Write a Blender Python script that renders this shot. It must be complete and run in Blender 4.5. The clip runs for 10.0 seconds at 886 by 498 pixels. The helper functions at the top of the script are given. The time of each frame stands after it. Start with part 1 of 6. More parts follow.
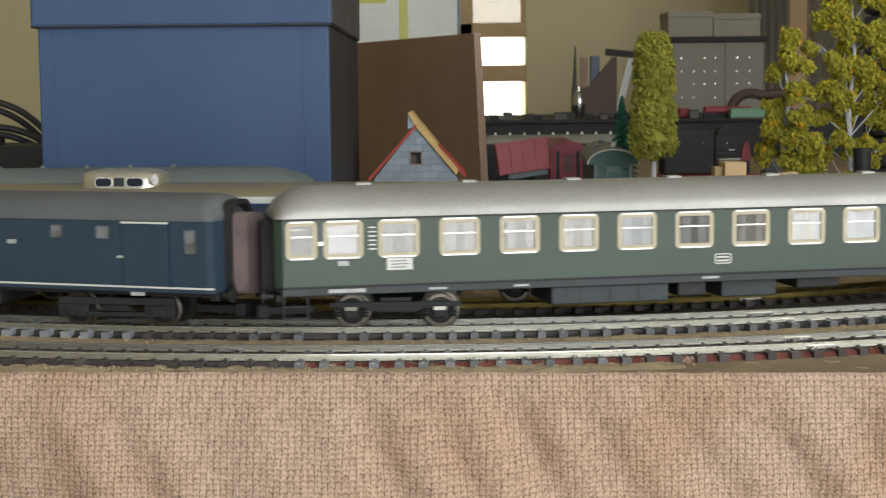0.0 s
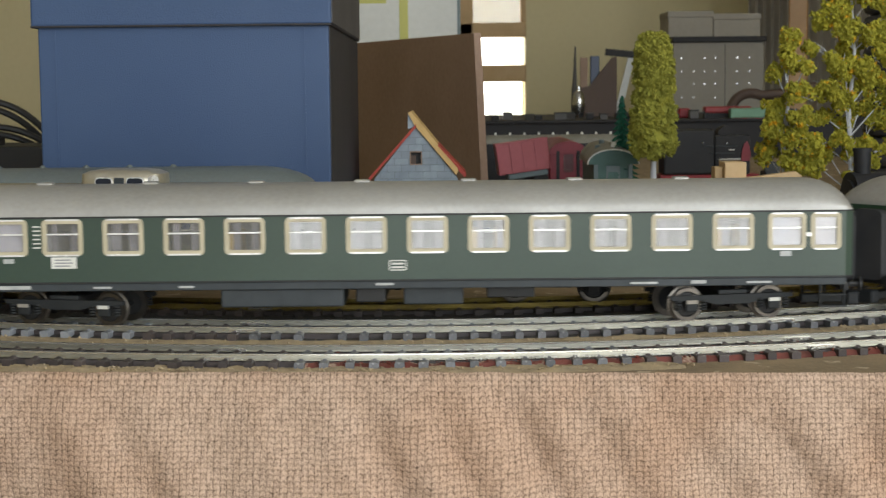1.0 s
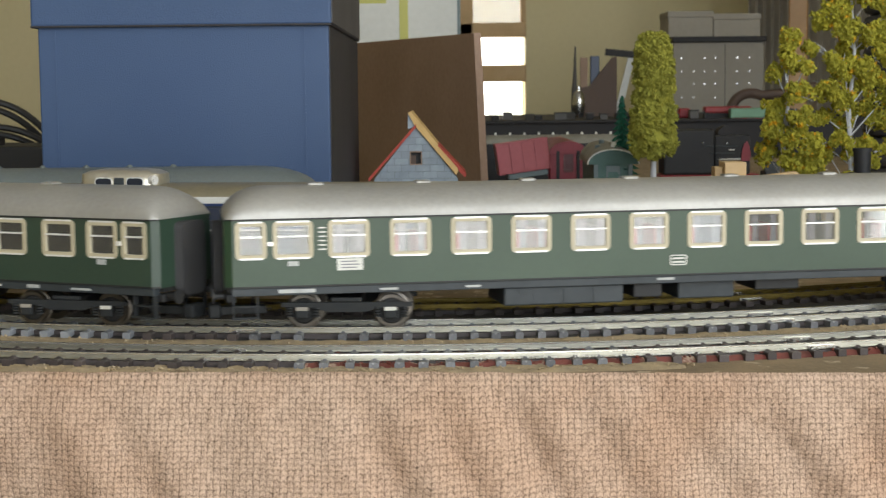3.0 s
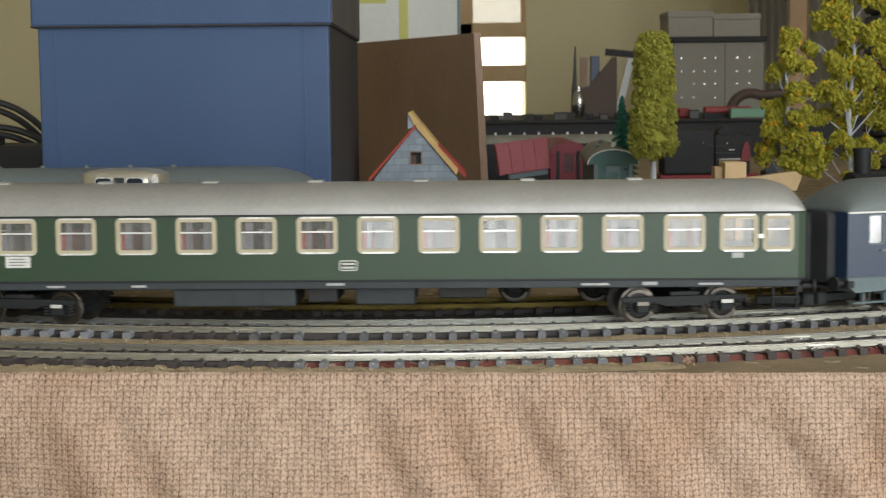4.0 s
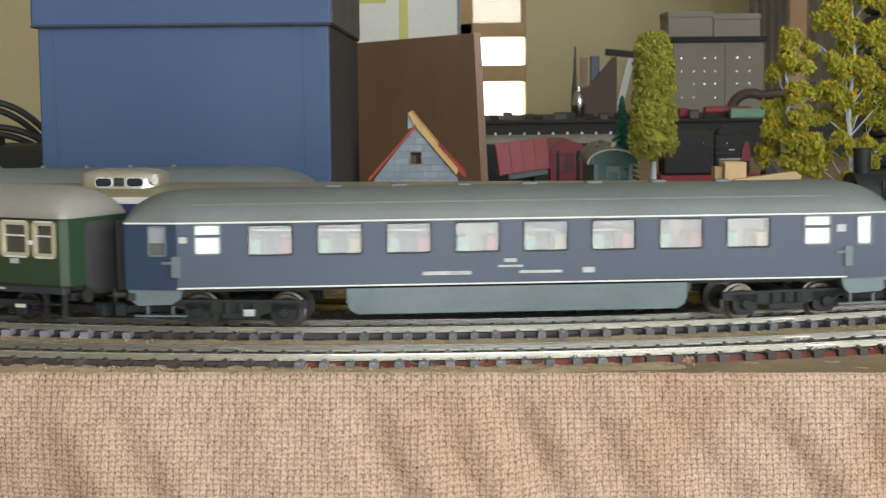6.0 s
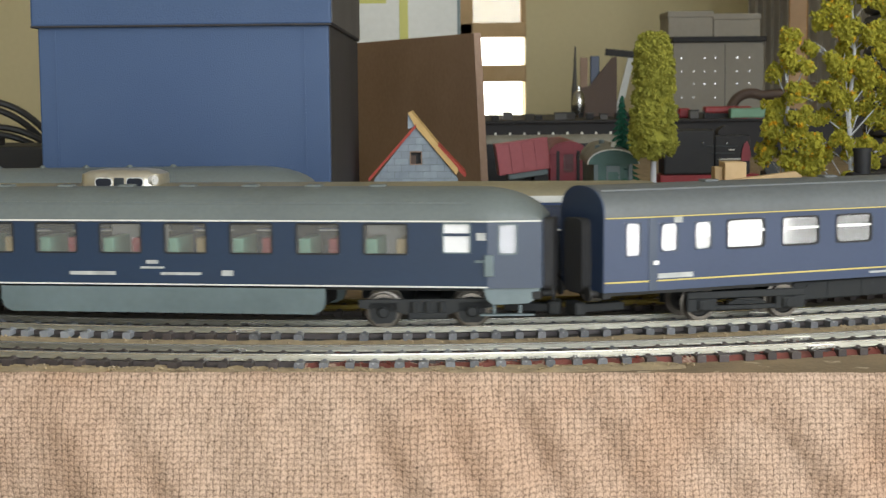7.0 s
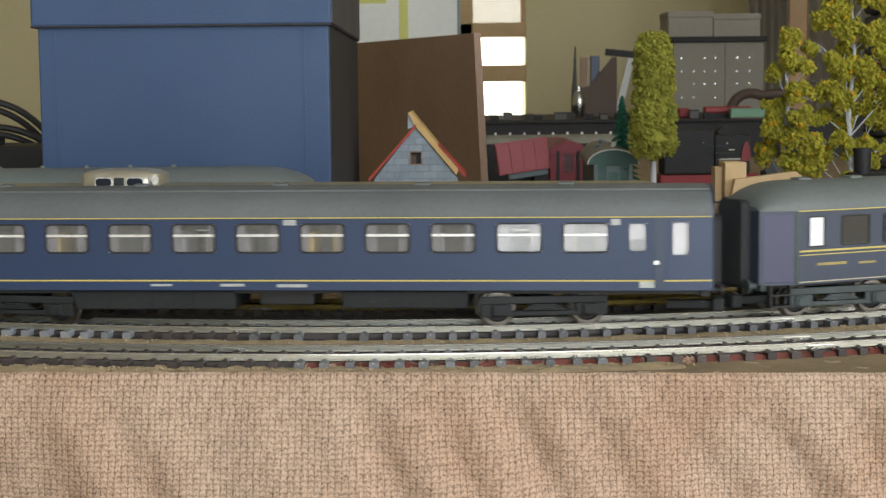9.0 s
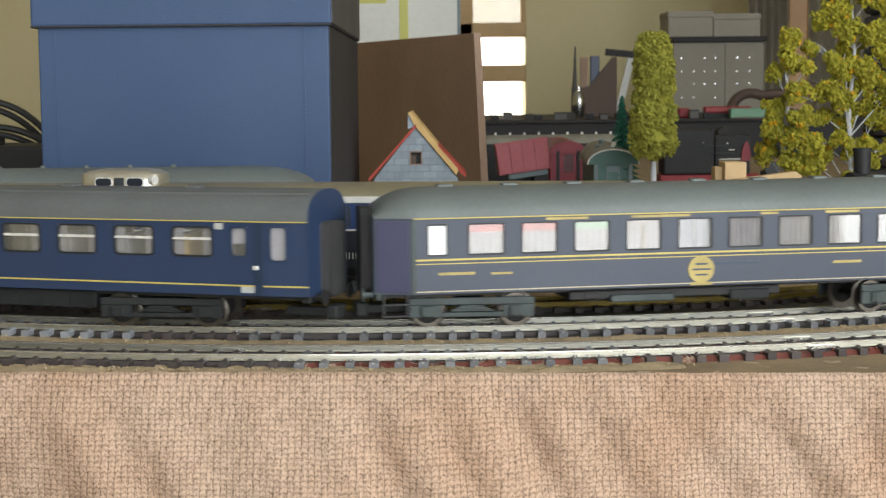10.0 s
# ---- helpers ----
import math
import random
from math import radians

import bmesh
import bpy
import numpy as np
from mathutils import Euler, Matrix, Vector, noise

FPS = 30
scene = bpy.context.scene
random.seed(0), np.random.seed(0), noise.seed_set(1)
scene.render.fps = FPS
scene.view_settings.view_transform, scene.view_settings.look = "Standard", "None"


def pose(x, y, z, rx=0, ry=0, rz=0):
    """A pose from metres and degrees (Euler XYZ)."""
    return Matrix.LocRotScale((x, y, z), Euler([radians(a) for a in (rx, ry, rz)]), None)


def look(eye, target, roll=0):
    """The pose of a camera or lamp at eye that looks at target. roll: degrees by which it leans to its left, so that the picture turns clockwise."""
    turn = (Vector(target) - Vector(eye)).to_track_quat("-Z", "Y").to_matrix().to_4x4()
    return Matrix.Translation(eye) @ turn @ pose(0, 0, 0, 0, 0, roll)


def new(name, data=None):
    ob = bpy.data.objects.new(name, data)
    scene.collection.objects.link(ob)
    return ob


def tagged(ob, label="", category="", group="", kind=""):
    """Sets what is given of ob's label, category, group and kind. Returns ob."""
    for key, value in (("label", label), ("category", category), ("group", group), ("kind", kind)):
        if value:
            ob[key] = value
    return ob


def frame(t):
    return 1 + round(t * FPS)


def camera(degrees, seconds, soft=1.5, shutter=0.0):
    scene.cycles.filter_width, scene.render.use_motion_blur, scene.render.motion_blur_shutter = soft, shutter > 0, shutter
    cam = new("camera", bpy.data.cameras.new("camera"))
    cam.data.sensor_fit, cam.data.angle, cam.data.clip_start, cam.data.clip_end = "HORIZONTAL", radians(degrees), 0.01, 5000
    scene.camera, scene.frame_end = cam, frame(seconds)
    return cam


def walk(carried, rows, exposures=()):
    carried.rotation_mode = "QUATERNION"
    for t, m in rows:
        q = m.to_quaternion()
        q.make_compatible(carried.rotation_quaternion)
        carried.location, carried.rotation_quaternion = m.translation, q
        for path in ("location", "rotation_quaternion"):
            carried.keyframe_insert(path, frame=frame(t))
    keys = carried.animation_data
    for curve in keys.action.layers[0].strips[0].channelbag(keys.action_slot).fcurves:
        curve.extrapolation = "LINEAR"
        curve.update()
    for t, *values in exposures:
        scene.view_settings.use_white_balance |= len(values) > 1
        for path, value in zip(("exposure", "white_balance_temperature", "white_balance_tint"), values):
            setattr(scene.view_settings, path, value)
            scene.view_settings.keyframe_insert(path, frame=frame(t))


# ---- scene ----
# ---------------------------------------------------------------- camera
cam = camera(30.73, 10.0, soft=1.25, shutter=0.3)
cam.data.dof.use_dof, cam.data.dof.focus_distance, cam.data.dof.aperture_fstop = True, 0.5, 85.0
EYE = Vector((0, 0, 0.07725))
AIM = EYE + Vector((0, math.cos(radians(5.602)), -math.sin(radians(5.602))))
CAM_POSE = look(EYE, AIM, -0.598)
# the exposure wanders a little by itself
walk(cam, [(0.0, CAM_POSE), (10.0, CAM_POSE)], exposures=((0.0, 0.1), (0.5, 0.0), (1.0, 0.08), (1.5, 0.14), (2.0, 0.14), (2.5, 0.28), (4.0, 0.1), (4.5, 0.16), (5.0, 0.3), (5.6, 0.34), (7.0, 0.35), (8.0, 0.28), (8.5, 0.28), (9.0, 0.14), (9.5, 0.26), (10.0, 0.38)))

# ---------------------------------------------------------------- light
world = bpy.data.worlds.new("sky")
scene.world = world
world.use_nodes = True
wn = world.node_tree.nodes
sky = wn.new("ShaderNodeTexSky")
sky.sky_type, sky.sun_disc = "NISHITA", False
sky.sun_elevation, sky.sun_rotation = radians(40), radians(150)
world.node_tree.links.new(sky.outputs[0], wn["Background"].inputs[0])
wn["Background"].inputs[1].default_value = 0.15


def window_lamp(name, m, w, h, watts, colour):
    data = bpy.data.lights.new(name, "AREA")
    data.shape, data.size, data.size_y, data.energy, data.color = "RECTANGLE", w, h, watts, colour
    ob = new(name, data)
    ob.matrix_basis = m
    return ob


# daylight in the openings of the two windows behind and beside the table
window_lamp("daylight_rear", look((0.52, -1.62, 0.5), (0.52, 0.6, 0.5)), 1.7, 1.85, 30, (0.92, 0.972, 1.0))
window_lamp("daylight_side", look((1.46, -0.74, 0.5), (0.0, -0.3, 0.3)), 1.0, 1.4, 19, (0.95, 0.982, 1.0))

# ---------------------------------------------------------------- mesh helpers (all measures in millimetres)
K = 0.001


def part(name, bm, material, parent=None, label="", at=(0, 0, 0), smooth=False, keep=None):
    """Links a bmesh (mm) as one mesh object, under a thing or a part."""
    me = keep
    if me is None:
        bmesh.ops.scale(bm, vec=(K, K, K), verts=bm.verts)
        bmesh.ops.recalc_face_normals(bm, faces=bm.faces)
        me = bpy.data.meshes.new(name)
        bm.to_mesh(me)
        bm.free()
        if smooth:
            for p in me.polygons:
                p.use_smooth = True
            me.set_sharp_from_angle(angle=radians(38))
        me.materials.append(material)
    ob = new(name, me)
    ob.location = Vector(at) * K
    if parent is not None:
        ob.parent = parent
    if label:
        tagged(ob, label)
    return ob


def thing(name, label, category, group="", kind="", at=(0, 0, 0), rz=0):
    ob = new(name)
    ob.empty_display_size = 0.01
    ob.matrix_basis = pose(at[0] * K, at[1] * K, at[2] * K, 0, 0, rz)
    return tagged(ob, label, category, group, kind)


def bm_new():
    return bmesh.new()


def box(bm, x0, x1, y0, y1, z0, z1, bevel=0.0, m=None):
    vs = [bm.verts.new((x, y, z)) for x in (x0, x1) for y in (y0, y1) for z in (z0, z1)]
    fs = [bm.faces.new([vs[i] for i in f]) for f in ((0, 1, 3, 2), (4, 6, 7, 5), (0, 4, 5, 1), (2, 3, 7, 6), (0, 2, 6, 4), (1, 5, 7, 3))]
    if bevel:
        es = list({e for f in fs for e in f.edges})
        got = bmesh.ops.bevel(bm, geom=es, offset=bevel, segments=2, affect="EDGES", profile=0.5)
        vs = list({v for f in got["faces"] for v in f.verts} | {v for v in vs if v.is_valid})
    if m is not None:
        bmesh.ops.transform(bm, matrix=m, verts=[v for v in vs if v.is_valid])
    return bm


def rod(bm, a, b, r, seg=12, r2=None):
    a, b = Vector(a), Vector(b)
    q = (b - a).to_track_quat("Z", "Y").to_matrix()
    r2 = r if r2 is None else r2
    rings = [[bm.verts.new(p + q @ Vector((rr * math.cos(2 * math.pi * i / seg), rr * math.sin(2 * math.pi * i / seg), 0))) for i in range(seg)] for p, rr in ((a, r), (b, r2))]
    for i in range(seg):
        j = (i + 1) % seg
        bm.faces.new((rings[0][i], rings[0][j], rings[1][j], rings[1][i]))
    bm.faces.new(rings[0][::-1])
    bm.faces.new(rings[1])
    return bm


def loft(bm, rings, closed=True, caps=True):
    """Skins a row of point rings."""
    vv = [[bm.verts.new(p) for p in ring] for ring in rings]
    n = len(rings[0])
    for a, b in zip(vv, vv[1:]):
        for i in range(n if closed else n - 1):
            j = (i + 1) % n
            bm.faces.new((a[i], a[j], b[j], b[i]))
    if caps and closed:
        bm.faces.new(vv[0][::-1])
        bm.faces.new(vv[-1])
    return bm


def tube(bm, pts, r, seg=8):
    """A round cord along a row of points."""
    pts = [Vector(p) for p in pts]
    rings = []
    for i, p in enumerate(pts):
        d = (pts[min(i + 1, len(pts) - 1)] - pts[max(i - 1, 0)]).normalized()
        q = d.to_track_quat("Z", "Y").to_matrix()
        rings.append([p + q @ Vector((r * math.cos(2 * math.pi * k / seg), r * math.sin(2 * math.pi * k / seg), 0)) for k in range(seg)])
    return loft(bm, rings)


def rounded(x0, x1, z0, z1, r, seg=4):
    out = []
    for cx, cz, a0 in ((x1 - r, z1 - r, 0), (x0 + r, z1 - r, 90), (x0 + r, z0 + r, 180), (x1 - r, z0 + r, 270)):
        for i in range(seg + 1):
            a = radians(a0 + 90 * i / seg)
            out.append((cx + r * math.cos(a), cz + r * math.sin(a)))
    return out


def ring_frame(bm, x0, x1, z0, z1, w, r, ya, yb):
    """A rounded rectangular frame of width w between the planes ya (front) and yb."""
    outer, inner = rounded(x0, x1, z0, z1, r), rounded(x0 + w, x1 - w, z0 + w, z1 - w, max(r - w, 0.35))
    rows = [[bm.verts.new((p[0], y, p[1])) for p in loop] for loop, y in ((outer, yb), (outer, ya), (inner, ya), (inner, yb))]
    n = len(outer)
    for a, b in zip(rows, rows[1:] + rows[:1]):
        for i in range(n):
            j = (i + 1) % n
            bm.faces.new((a[i], a[j], b[j], b[i]))
    return bm


def slab(bm, outline, ya, yb):
    """A flat plate with an outline in x and z between two planes."""
    loft(bm, [[(p[0], y, p[1]) for p in outline] for y in (ya, yb)])
    return bm


# ---------------------------------------------------------------- materials
def mat(name, c1, c2=None, rough=0.5, metal=0.0, big=30.0, fine=400.0, bump=0.1, depth=0.0004, wear=None, wear_at=0.62, spec=0.5, per_object=0.0, coat=0.0, rough_var=0.12, trans=0.0):
    """Two-scale procedural surface: patches (big) and grain (fine), with worn spots where asked."""
    m = bpy.data.materials.new(name)
    m.use_nodes = True
    nt = m.node_tree
    n, l = nt.nodes, nt.links
    p = n["Principled BSDF"]
    tc = n.new("ShaderNodeTexCoord")
    c2 = c2 or tuple(v * 0.75 for v in c1)
    na, nb = n.new("ShaderNodeTexNoise"), n.new("ShaderNodeTexNoise")
    na.inputs["Scale"].default_value, nb.inputs["Scale"].default_value = big, fine
    na.inputs["Detail"].default_value, nb.inputs["Detail"].default_value = 4, 3
    for x in (na, nb):
        l.new(tc.outputs["Object"], x.inputs["Vector"])
    add = n.new("ShaderNodeMath")
    add.operation = "MULTIPLY_ADD"
    add.inputs[1].default_value = 0.45
    l.new(nb.outputs["Fac"], add.inputs[0])
    l.new(na.outputs["Fac"], add.inputs[2])
    mr = n.new("ShaderNodeMapRange")
    mr.inputs["From Min"].default_value, mr.inputs["From Max"].default_value = 0.45, 1.0
    l.new(add.outputs[0], mr.inputs["Value"])
    mix = n.new("ShaderNodeMix")
    mix.data_type = "RGBA"
    mix.inputs["A"].default_value, mix.inputs["B"].default_value = (*c1, 1), (*c2, 1)
    l.new(mr.outputs[0], mix.inputs["Factor"])
    col = mix.outputs["Result"]
    if wear:
        nw = n.new("ShaderNodeTexNoise")
        nw.inputs["Scale"].default_value, nw.inputs["Detail"].default_value = big * 2.3, 6
        l.new(tc.outputs["Object"], nw.inputs["Vector"])
        mw = n.new("ShaderNodeMapRange")
        mw.inputs["From Min"].default_value, mw.inputs["From Max"].default_value = wear_at, wear_at + 0.06
        l.new(nw.outputs["Fac"], mw.inputs["Value"])
        mx = n.new("ShaderNodeMix")
        mx.data_type = "RGBA"
        mx.inputs["B"].default_value = (*wear, 1)
        l.new(col, mx.inputs["A"])
        l.new(mw.outputs[0], mx.inputs["Factor"])
        col = mx.outputs["Result"]
    if per_object:
        oi = n.new("ShaderNodeObjectInfo")
        hs = n.new("ShaderNodeHueSaturation")
        mo = n.new("ShaderNodeMapRange")
        mo.inputs["To Min"].default_value, mo.inputs["To Max"].default_value = 1 - per_object, 1 + per_object
        l.new(oi.outputs["Random"], mo.inputs["Value"])
        l.new(mo.outputs[0], hs.inputs["Value"])
        l.new(col, hs.inputs["Color"])
        col = hs.outputs["Color"]
    l.new(col, p.inputs["Base Color"])
    rr = n.new("ShaderNodeMapRange")
    rr.inputs["To Min"].default_value, rr.inputs["To Max"].default_value = max(rough - rough_var, 0.02), min(rough + rough_var, 1)
    l.new(add.outputs[0], rr.inputs["Value"])
    l.new(rr.outputs[0], p.inputs["Roughness"])
    p.inputs["Metallic"].default_value = metal
    p.inputs["Specular IOR Level"].default_value = spec
    p.inputs["Coat Weight"].default_value = coat
    p.inputs["Coat Roughness"].default_value = 0.3
    p.inputs["Coat IOR"].default_value = 1.5
    p.inputs["Transmission Weight"].default_value = trans
    if bump:
        bp = n.new("ShaderNodeBump")
        bp.inputs["Strength"].default_value, bp.inputs["Distance"].default_value = bump, depth
        l.new(nb.outputs["Fac"], bp.inputs["Height"])
        l.new(bp.outputs[0], p.inputs["Normal"])
    return m


def glass(name, tint, rough=0.03, clear=0.85):
    """A thin pane: partly see-through, with its gloss by Fresnel."""
    m = bpy.data.materials.new(name)
    m.use_nodes = True
    n, l = m.node_tree.nodes, m.node_tree.links
    n.remove(n["Principled BSDF"])
    tr, gl, df, fr = n.new("ShaderNodeBsdfTransparent"), n.new("ShaderNodeBsdfGlossy"), n.new("ShaderNodeBsdfDiffuse"), n.new("ShaderNodeFresnel")
    tr.inputs[0].default_value = (*tint, 1)
    gl.inputs["Roughness"].default_value = rough
    df.inputs[0].default_value = (0.75, 0.74, 0.7, 1)
    fr.inputs[0].default_value = 1.76
    a, b = n.new("ShaderNodeMixShader"), n.new("ShaderNodeMixShader")
    a.inputs[0].default_value = 1 - clear
    l.new(tr.outputs[0], a.inputs[1])
    l.new(df.outputs[0], a.inputs[2])
    l.new(fr.outputs[0], b.inputs[0])
    l.new(a.outputs[0], b.inputs[1])
    l.new(gl.outputs[0], b.inputs[2])
    l.new(b.outputs[0], n["Material Output"].inputs[0])
    return m


def burlap():
    """Coarse weave of two-millimetre yarn rows, with slubs and stains."""
    m = bpy.data.materials.new("burlap")
    m.use_nodes = True
    n, l = m.node_tree.nodes, m.node_tree.links
    p = n["Principled BSDF"]
    tc = n.new("ShaderNodeTexCoord")
    warp = n.new("ShaderNodeTexNoise")
    warp.inputs["Scale"].default_value, warp.inputs["Detail"].default_value = 330, 5
    l.new(tc.outputs["UV"], warp.inputs["Vector"])
    wob = n.new("ShaderNodeMix")
    wob.data_type, wob.blend_type = "RGBA", "LINEAR_LIGHT"
    wob.inputs["Factor"].default_value = 0.0006
    l.new(tc.outputs["UV"], wob.inputs["A"])
    l.new(warp.outputs["Color"], wob.inputs["B"])
    sep = n.new("ShaderNodeSeparateXYZ")
    l.new(wob.outputs["Result"], sep.inputs[0])

    def math_node(op, a, b=None):
        k = n.new("ShaderNodeMath")
        k.operation = op
        for i, v in enumerate((a, b)):
            if v is None:
                continue
            if isinstance(v, (int, float)):
                k.inputs[i].default_value = v
            else:
                l.new(v, k.inputs[i])
        return k.outputs[0]
    # upright rows of thick yarn crossed by finer ones: slanting loops in a grid, each with a tone of its own
    column = math_node("DIVIDE", sep.outputs[0], 0.00193)
    u = math_node("ABSOLUTE", math_node("SUBTRACT", math_node("MULTIPLY", math_node("FRACT", column), 2.0), 1.0))
    yarn = math_node("SUBTRACT", 1.0, math_node("MULTIPLY", math_node("POWER", u, 5.0), 0.66))
    turn = math_node("ADD", math_node("DIVIDE", sep.outputs[1], 0.00147), math_node("MULTIPLY", u, 0.36))
    loop = math_node("ADD", math_node("MULTIPLY", math_node("SINE", math_node("MULTIPLY", turn, 2 * math.pi)), 0.5), 0.5)
    cell = n.new("ShaderNodeCombineXYZ")
    l.new(math_node("FLOOR", math_node("MULTIPLY", column, 2.0)), cell.inputs[0])
    l.new(math_node("FLOOR", turn), cell.inputs[1])
    tone = n.new("ShaderNodeTexWhiteNoise")
    l.new(cell.outputs[0], tone.inputs["Vector"])
    weave = math_node("MULTIPLY", yarn, math_node("ADD", math_node("MULTIPLY", math_node("POWER", loop, 0.6), 0.5), 0.5))
    weave = math_node("ADD", weave, math_node("MULTIPLY", math_node("SUBTRACT", tone.outputs["Value"], 0.5), 0.34))
    fib = n.new("ShaderNodeTexNoise")
    fib.inputs["Scale"].default_value, fib.inputs["Detail"].default_value = 1500, 5
    l.new(tc.outputs["UV"], fib.inputs["Vector"])
    big = n.new("ShaderNodeTexNoise")
    big.inputs["Scale"].default_value, big.inputs["Detail"].default_value = 22, 5
    l.new(tc.outputs["UV"], big.inputs["Vector"])
    mp = n.new("ShaderNodeMapping")
    mp.inputs["Scale"].default_value = (1450, 240, 1)
    l.new(tc.outputs["UV"], mp.inputs["Vector"])
    slub = n.new("ShaderNodeTexNoise")
    slub.inputs["Scale"].default_value, slub.inputs["Detail"].default_value = 1.0, 3
    l.new(mp.outputs[0], slub.inputs["Vector"])
    fine = n.new("ShaderNodeTexNoise")
    fine.inputs["Scale"].default_value, fine.inputs["Detail"].default_value = 2600, 4
    l.new(tc.outputs["UV"], fine.inputs["Vector"])
    extra = math_node("ADD", math_node("MULTIPLY", slub.outputs["Fac"], 0.55), math_node("MULTIPLY", fine.outputs["Fac"], 0.8))
    height = math_node("ADD", math_node("ADD", math_node("MULTIPLY", weave, 0.62), math_node("MULTIPLY", fib.outputs["Fac"], 1.0)), math_node("SUBTRACT", extra, 0.76))
    ramp = n.new("ShaderNodeValToRGB")
    ramp.color_ramp.elements[0].position, ramp.color_ramp.elements[0].color = 0.2, (0.09, 0.056, 0.036, 1)
    ramp.color_ramp.elements[1].position, ramp.color_ramp.elements[1].color = 0.8, (0.585, 0.424, 0.315, 1)
    l.new(math_node("MULTIPLY", height, 0.72), ramp.inputs[0])
    st = n.new("ShaderNodeMix")
    st.data_type, st.blend_type = "RGBA", "MULTIPLY"
    mr = n.new("ShaderNodeMapRange")
    mr.inputs["From Min"].default_value, mr.inputs["From Max"].default_value, mr.inputs["To Max"].default_value = 0.42, 0.66, 0.6
    l.new(big.outputs["Fac"], mr.inputs["Value"])
    l.new(mr.outputs[0], st.inputs["Factor"])
    l.new(ramp.outputs[0], st.inputs["A"])
    st.inputs["B"].default_value = (0.8, 0.69, 0.6, 1)
    l.new(st.outputs["Result"], p.inputs["Base Color"])
    p.inputs["Roughness"].default_value = 0.9
    p.inputs["Specular IOR Level"].default_value = 0.2
    bp = n.new("ShaderNodeBump")
    bp.inputs["Strength"].default_value, bp.inputs["Distance"].default_value = 0.5, 0.0005
    l.new(height, bp.inputs["Height"])
    l.new(bp.outputs[0], p.inputs["Normal"])
    return m


M_BURLAP = burlap()
M_BOARD = mat("dusty_board", (0.36, 0.26, 0.15), (0.2, 0.15, 0.09), rough=0.85, big=60, fine=900, bump=0.5, wear=(0.5, 0.4, 0.27), wear_at=0.6)
M_RAIL = mat("worn_nickel_rail", (0.82, 0.81, 0.76), (0.74, 0.72, 0.65), rough=0.2, metal=0.85, big=25, fine=250, bump=0.03, rough_var=0.06)
M_RAILWEB = mat("dull_nickel_web", (0.62, 0.605, 0.53), (0.42, 0.405, 0.34), rough=0.3, metal=0.85, big=60, fine=400, bump=0.05, rough_var=0.08)
M_BRASS = mat("brass_rail", (0.26, 0.2, 0.06), (0.16, 0.12, 0.04), rough=0.5, metal=1.0, big=50, fine=700)
M_WEB = mat("sleeper_web", (0.045, 0.034, 0.032), (0.07, 0.058, 0.055), rough=0.55, big=120, fine=900, bump=0.3)
M_SLEEPER = mat("grey_sleeper", (0.17, 0.175, 0.185), (0.09, 0.088, 0.09), rough=0.5, big=160, fine=900, bump=0.3, per_object=0.28, wear=(0.3, 0.3, 0.3), wear_at=0.63)
M_SLEEPER_PALE = mat("pale_sleeper", (0.3, 0.315, 0.335), (0.2, 0.205, 0.215), rough=0.5, big=120, fine=900, bump=0.2, per_object=0.2)
M_SLEEPER_DARK = mat("brown_sleeper", (0.05, 0.036, 0.032), (0.1, 0.085, 0.08), rough=0.55, big=120, fine=900, bump=0.3, per_object=0.4, wear=(0.25, 0.2, 0.16), wear_at=0.67)
M_RED = mat("red_clay", (0.21, 0.045, 0.03), (0.12, 0.045, 0.034), rough=0.6, big=90, fine=800, bump=0.6, wear=(0.38, 0.28, 0.2), wear_at=0.6)
M_GRIT = mat("glue_and_grit", (0.5, 0.38, 0.22), (0.3, 0.24, 0.16), rough=0.75, big=200, fine=1200, bump=0.6)
M_GREEN = mat("coach_green", (0.029, 0.056, 0.037), (0.023, 0.045, 0.03), rough=0.38, big=25, fine=900, bump=0.03, coat=0.2)
M_GREEN2 = mat("coach_green_satin", (0.025, 0.057, 0.027), (0.02, 0.046, 0.022), rough=0.38, big=25, fine=900, bump=0.03, coat=0.2)
M_SILVER = mat("silver_grey_roof", (0.41, 0.4, 0.37), (0.31, 0.3, 0.275), rough=0.38, metal=0.35, big=25, fine=700, bump=0.05)
M_SOLE = mat("grey_solebar", (0.036, 0.044, 0.049), (0.024, 0.03, 0.033), rough=0.5, big=60)
M_BLACK = mat("underframe_black", (0.012, 0.013, 0.014), (0.022, 0.021, 0.02), rough=0.55, big=80, fine=900, bump=0.2)
M_BOGIE = mat("bogie_grey", (0.016, 0.018, 0.02), (0.026, 0.028, 0.028), rough=0.6, spec=0.3, big=90, fine=900, bump=0.2, wear=(0.09, 0.085, 0.08), wear_at=0.7)
M_GREENGREY = mat("bogie_green_grey", (0.06, 0.08, 0.078), (0.035, 0.045, 0.045), rough=0.5, big=90, fine=900, bump=0.2)
M_STEEL = mat("wheel_steel", (0.2, 0.18, 0.155), (0.1, 0.09, 0.08), rough=0.35, metal=1.0, big=120)
M_CREAM = mat("cream_frame", (0.52, 0.46, 0.32), (0.43, 0.38, 0.26), rough=0.4, big=60, bump=0.03)
M_CHROME = mat("bright_trim", (0.9, 0.89, 0.86), (0.78, 0.77, 0.74), rough=0.22, metal=0.3, big=60, bump=0.02)
M_NAVY = mat("coach_navy", (0.018, 0.039, 0.082), (0.014, 0.031, 0.065), rough=0.36, big=25, fine=900, bump=0.03, coat=0.3)
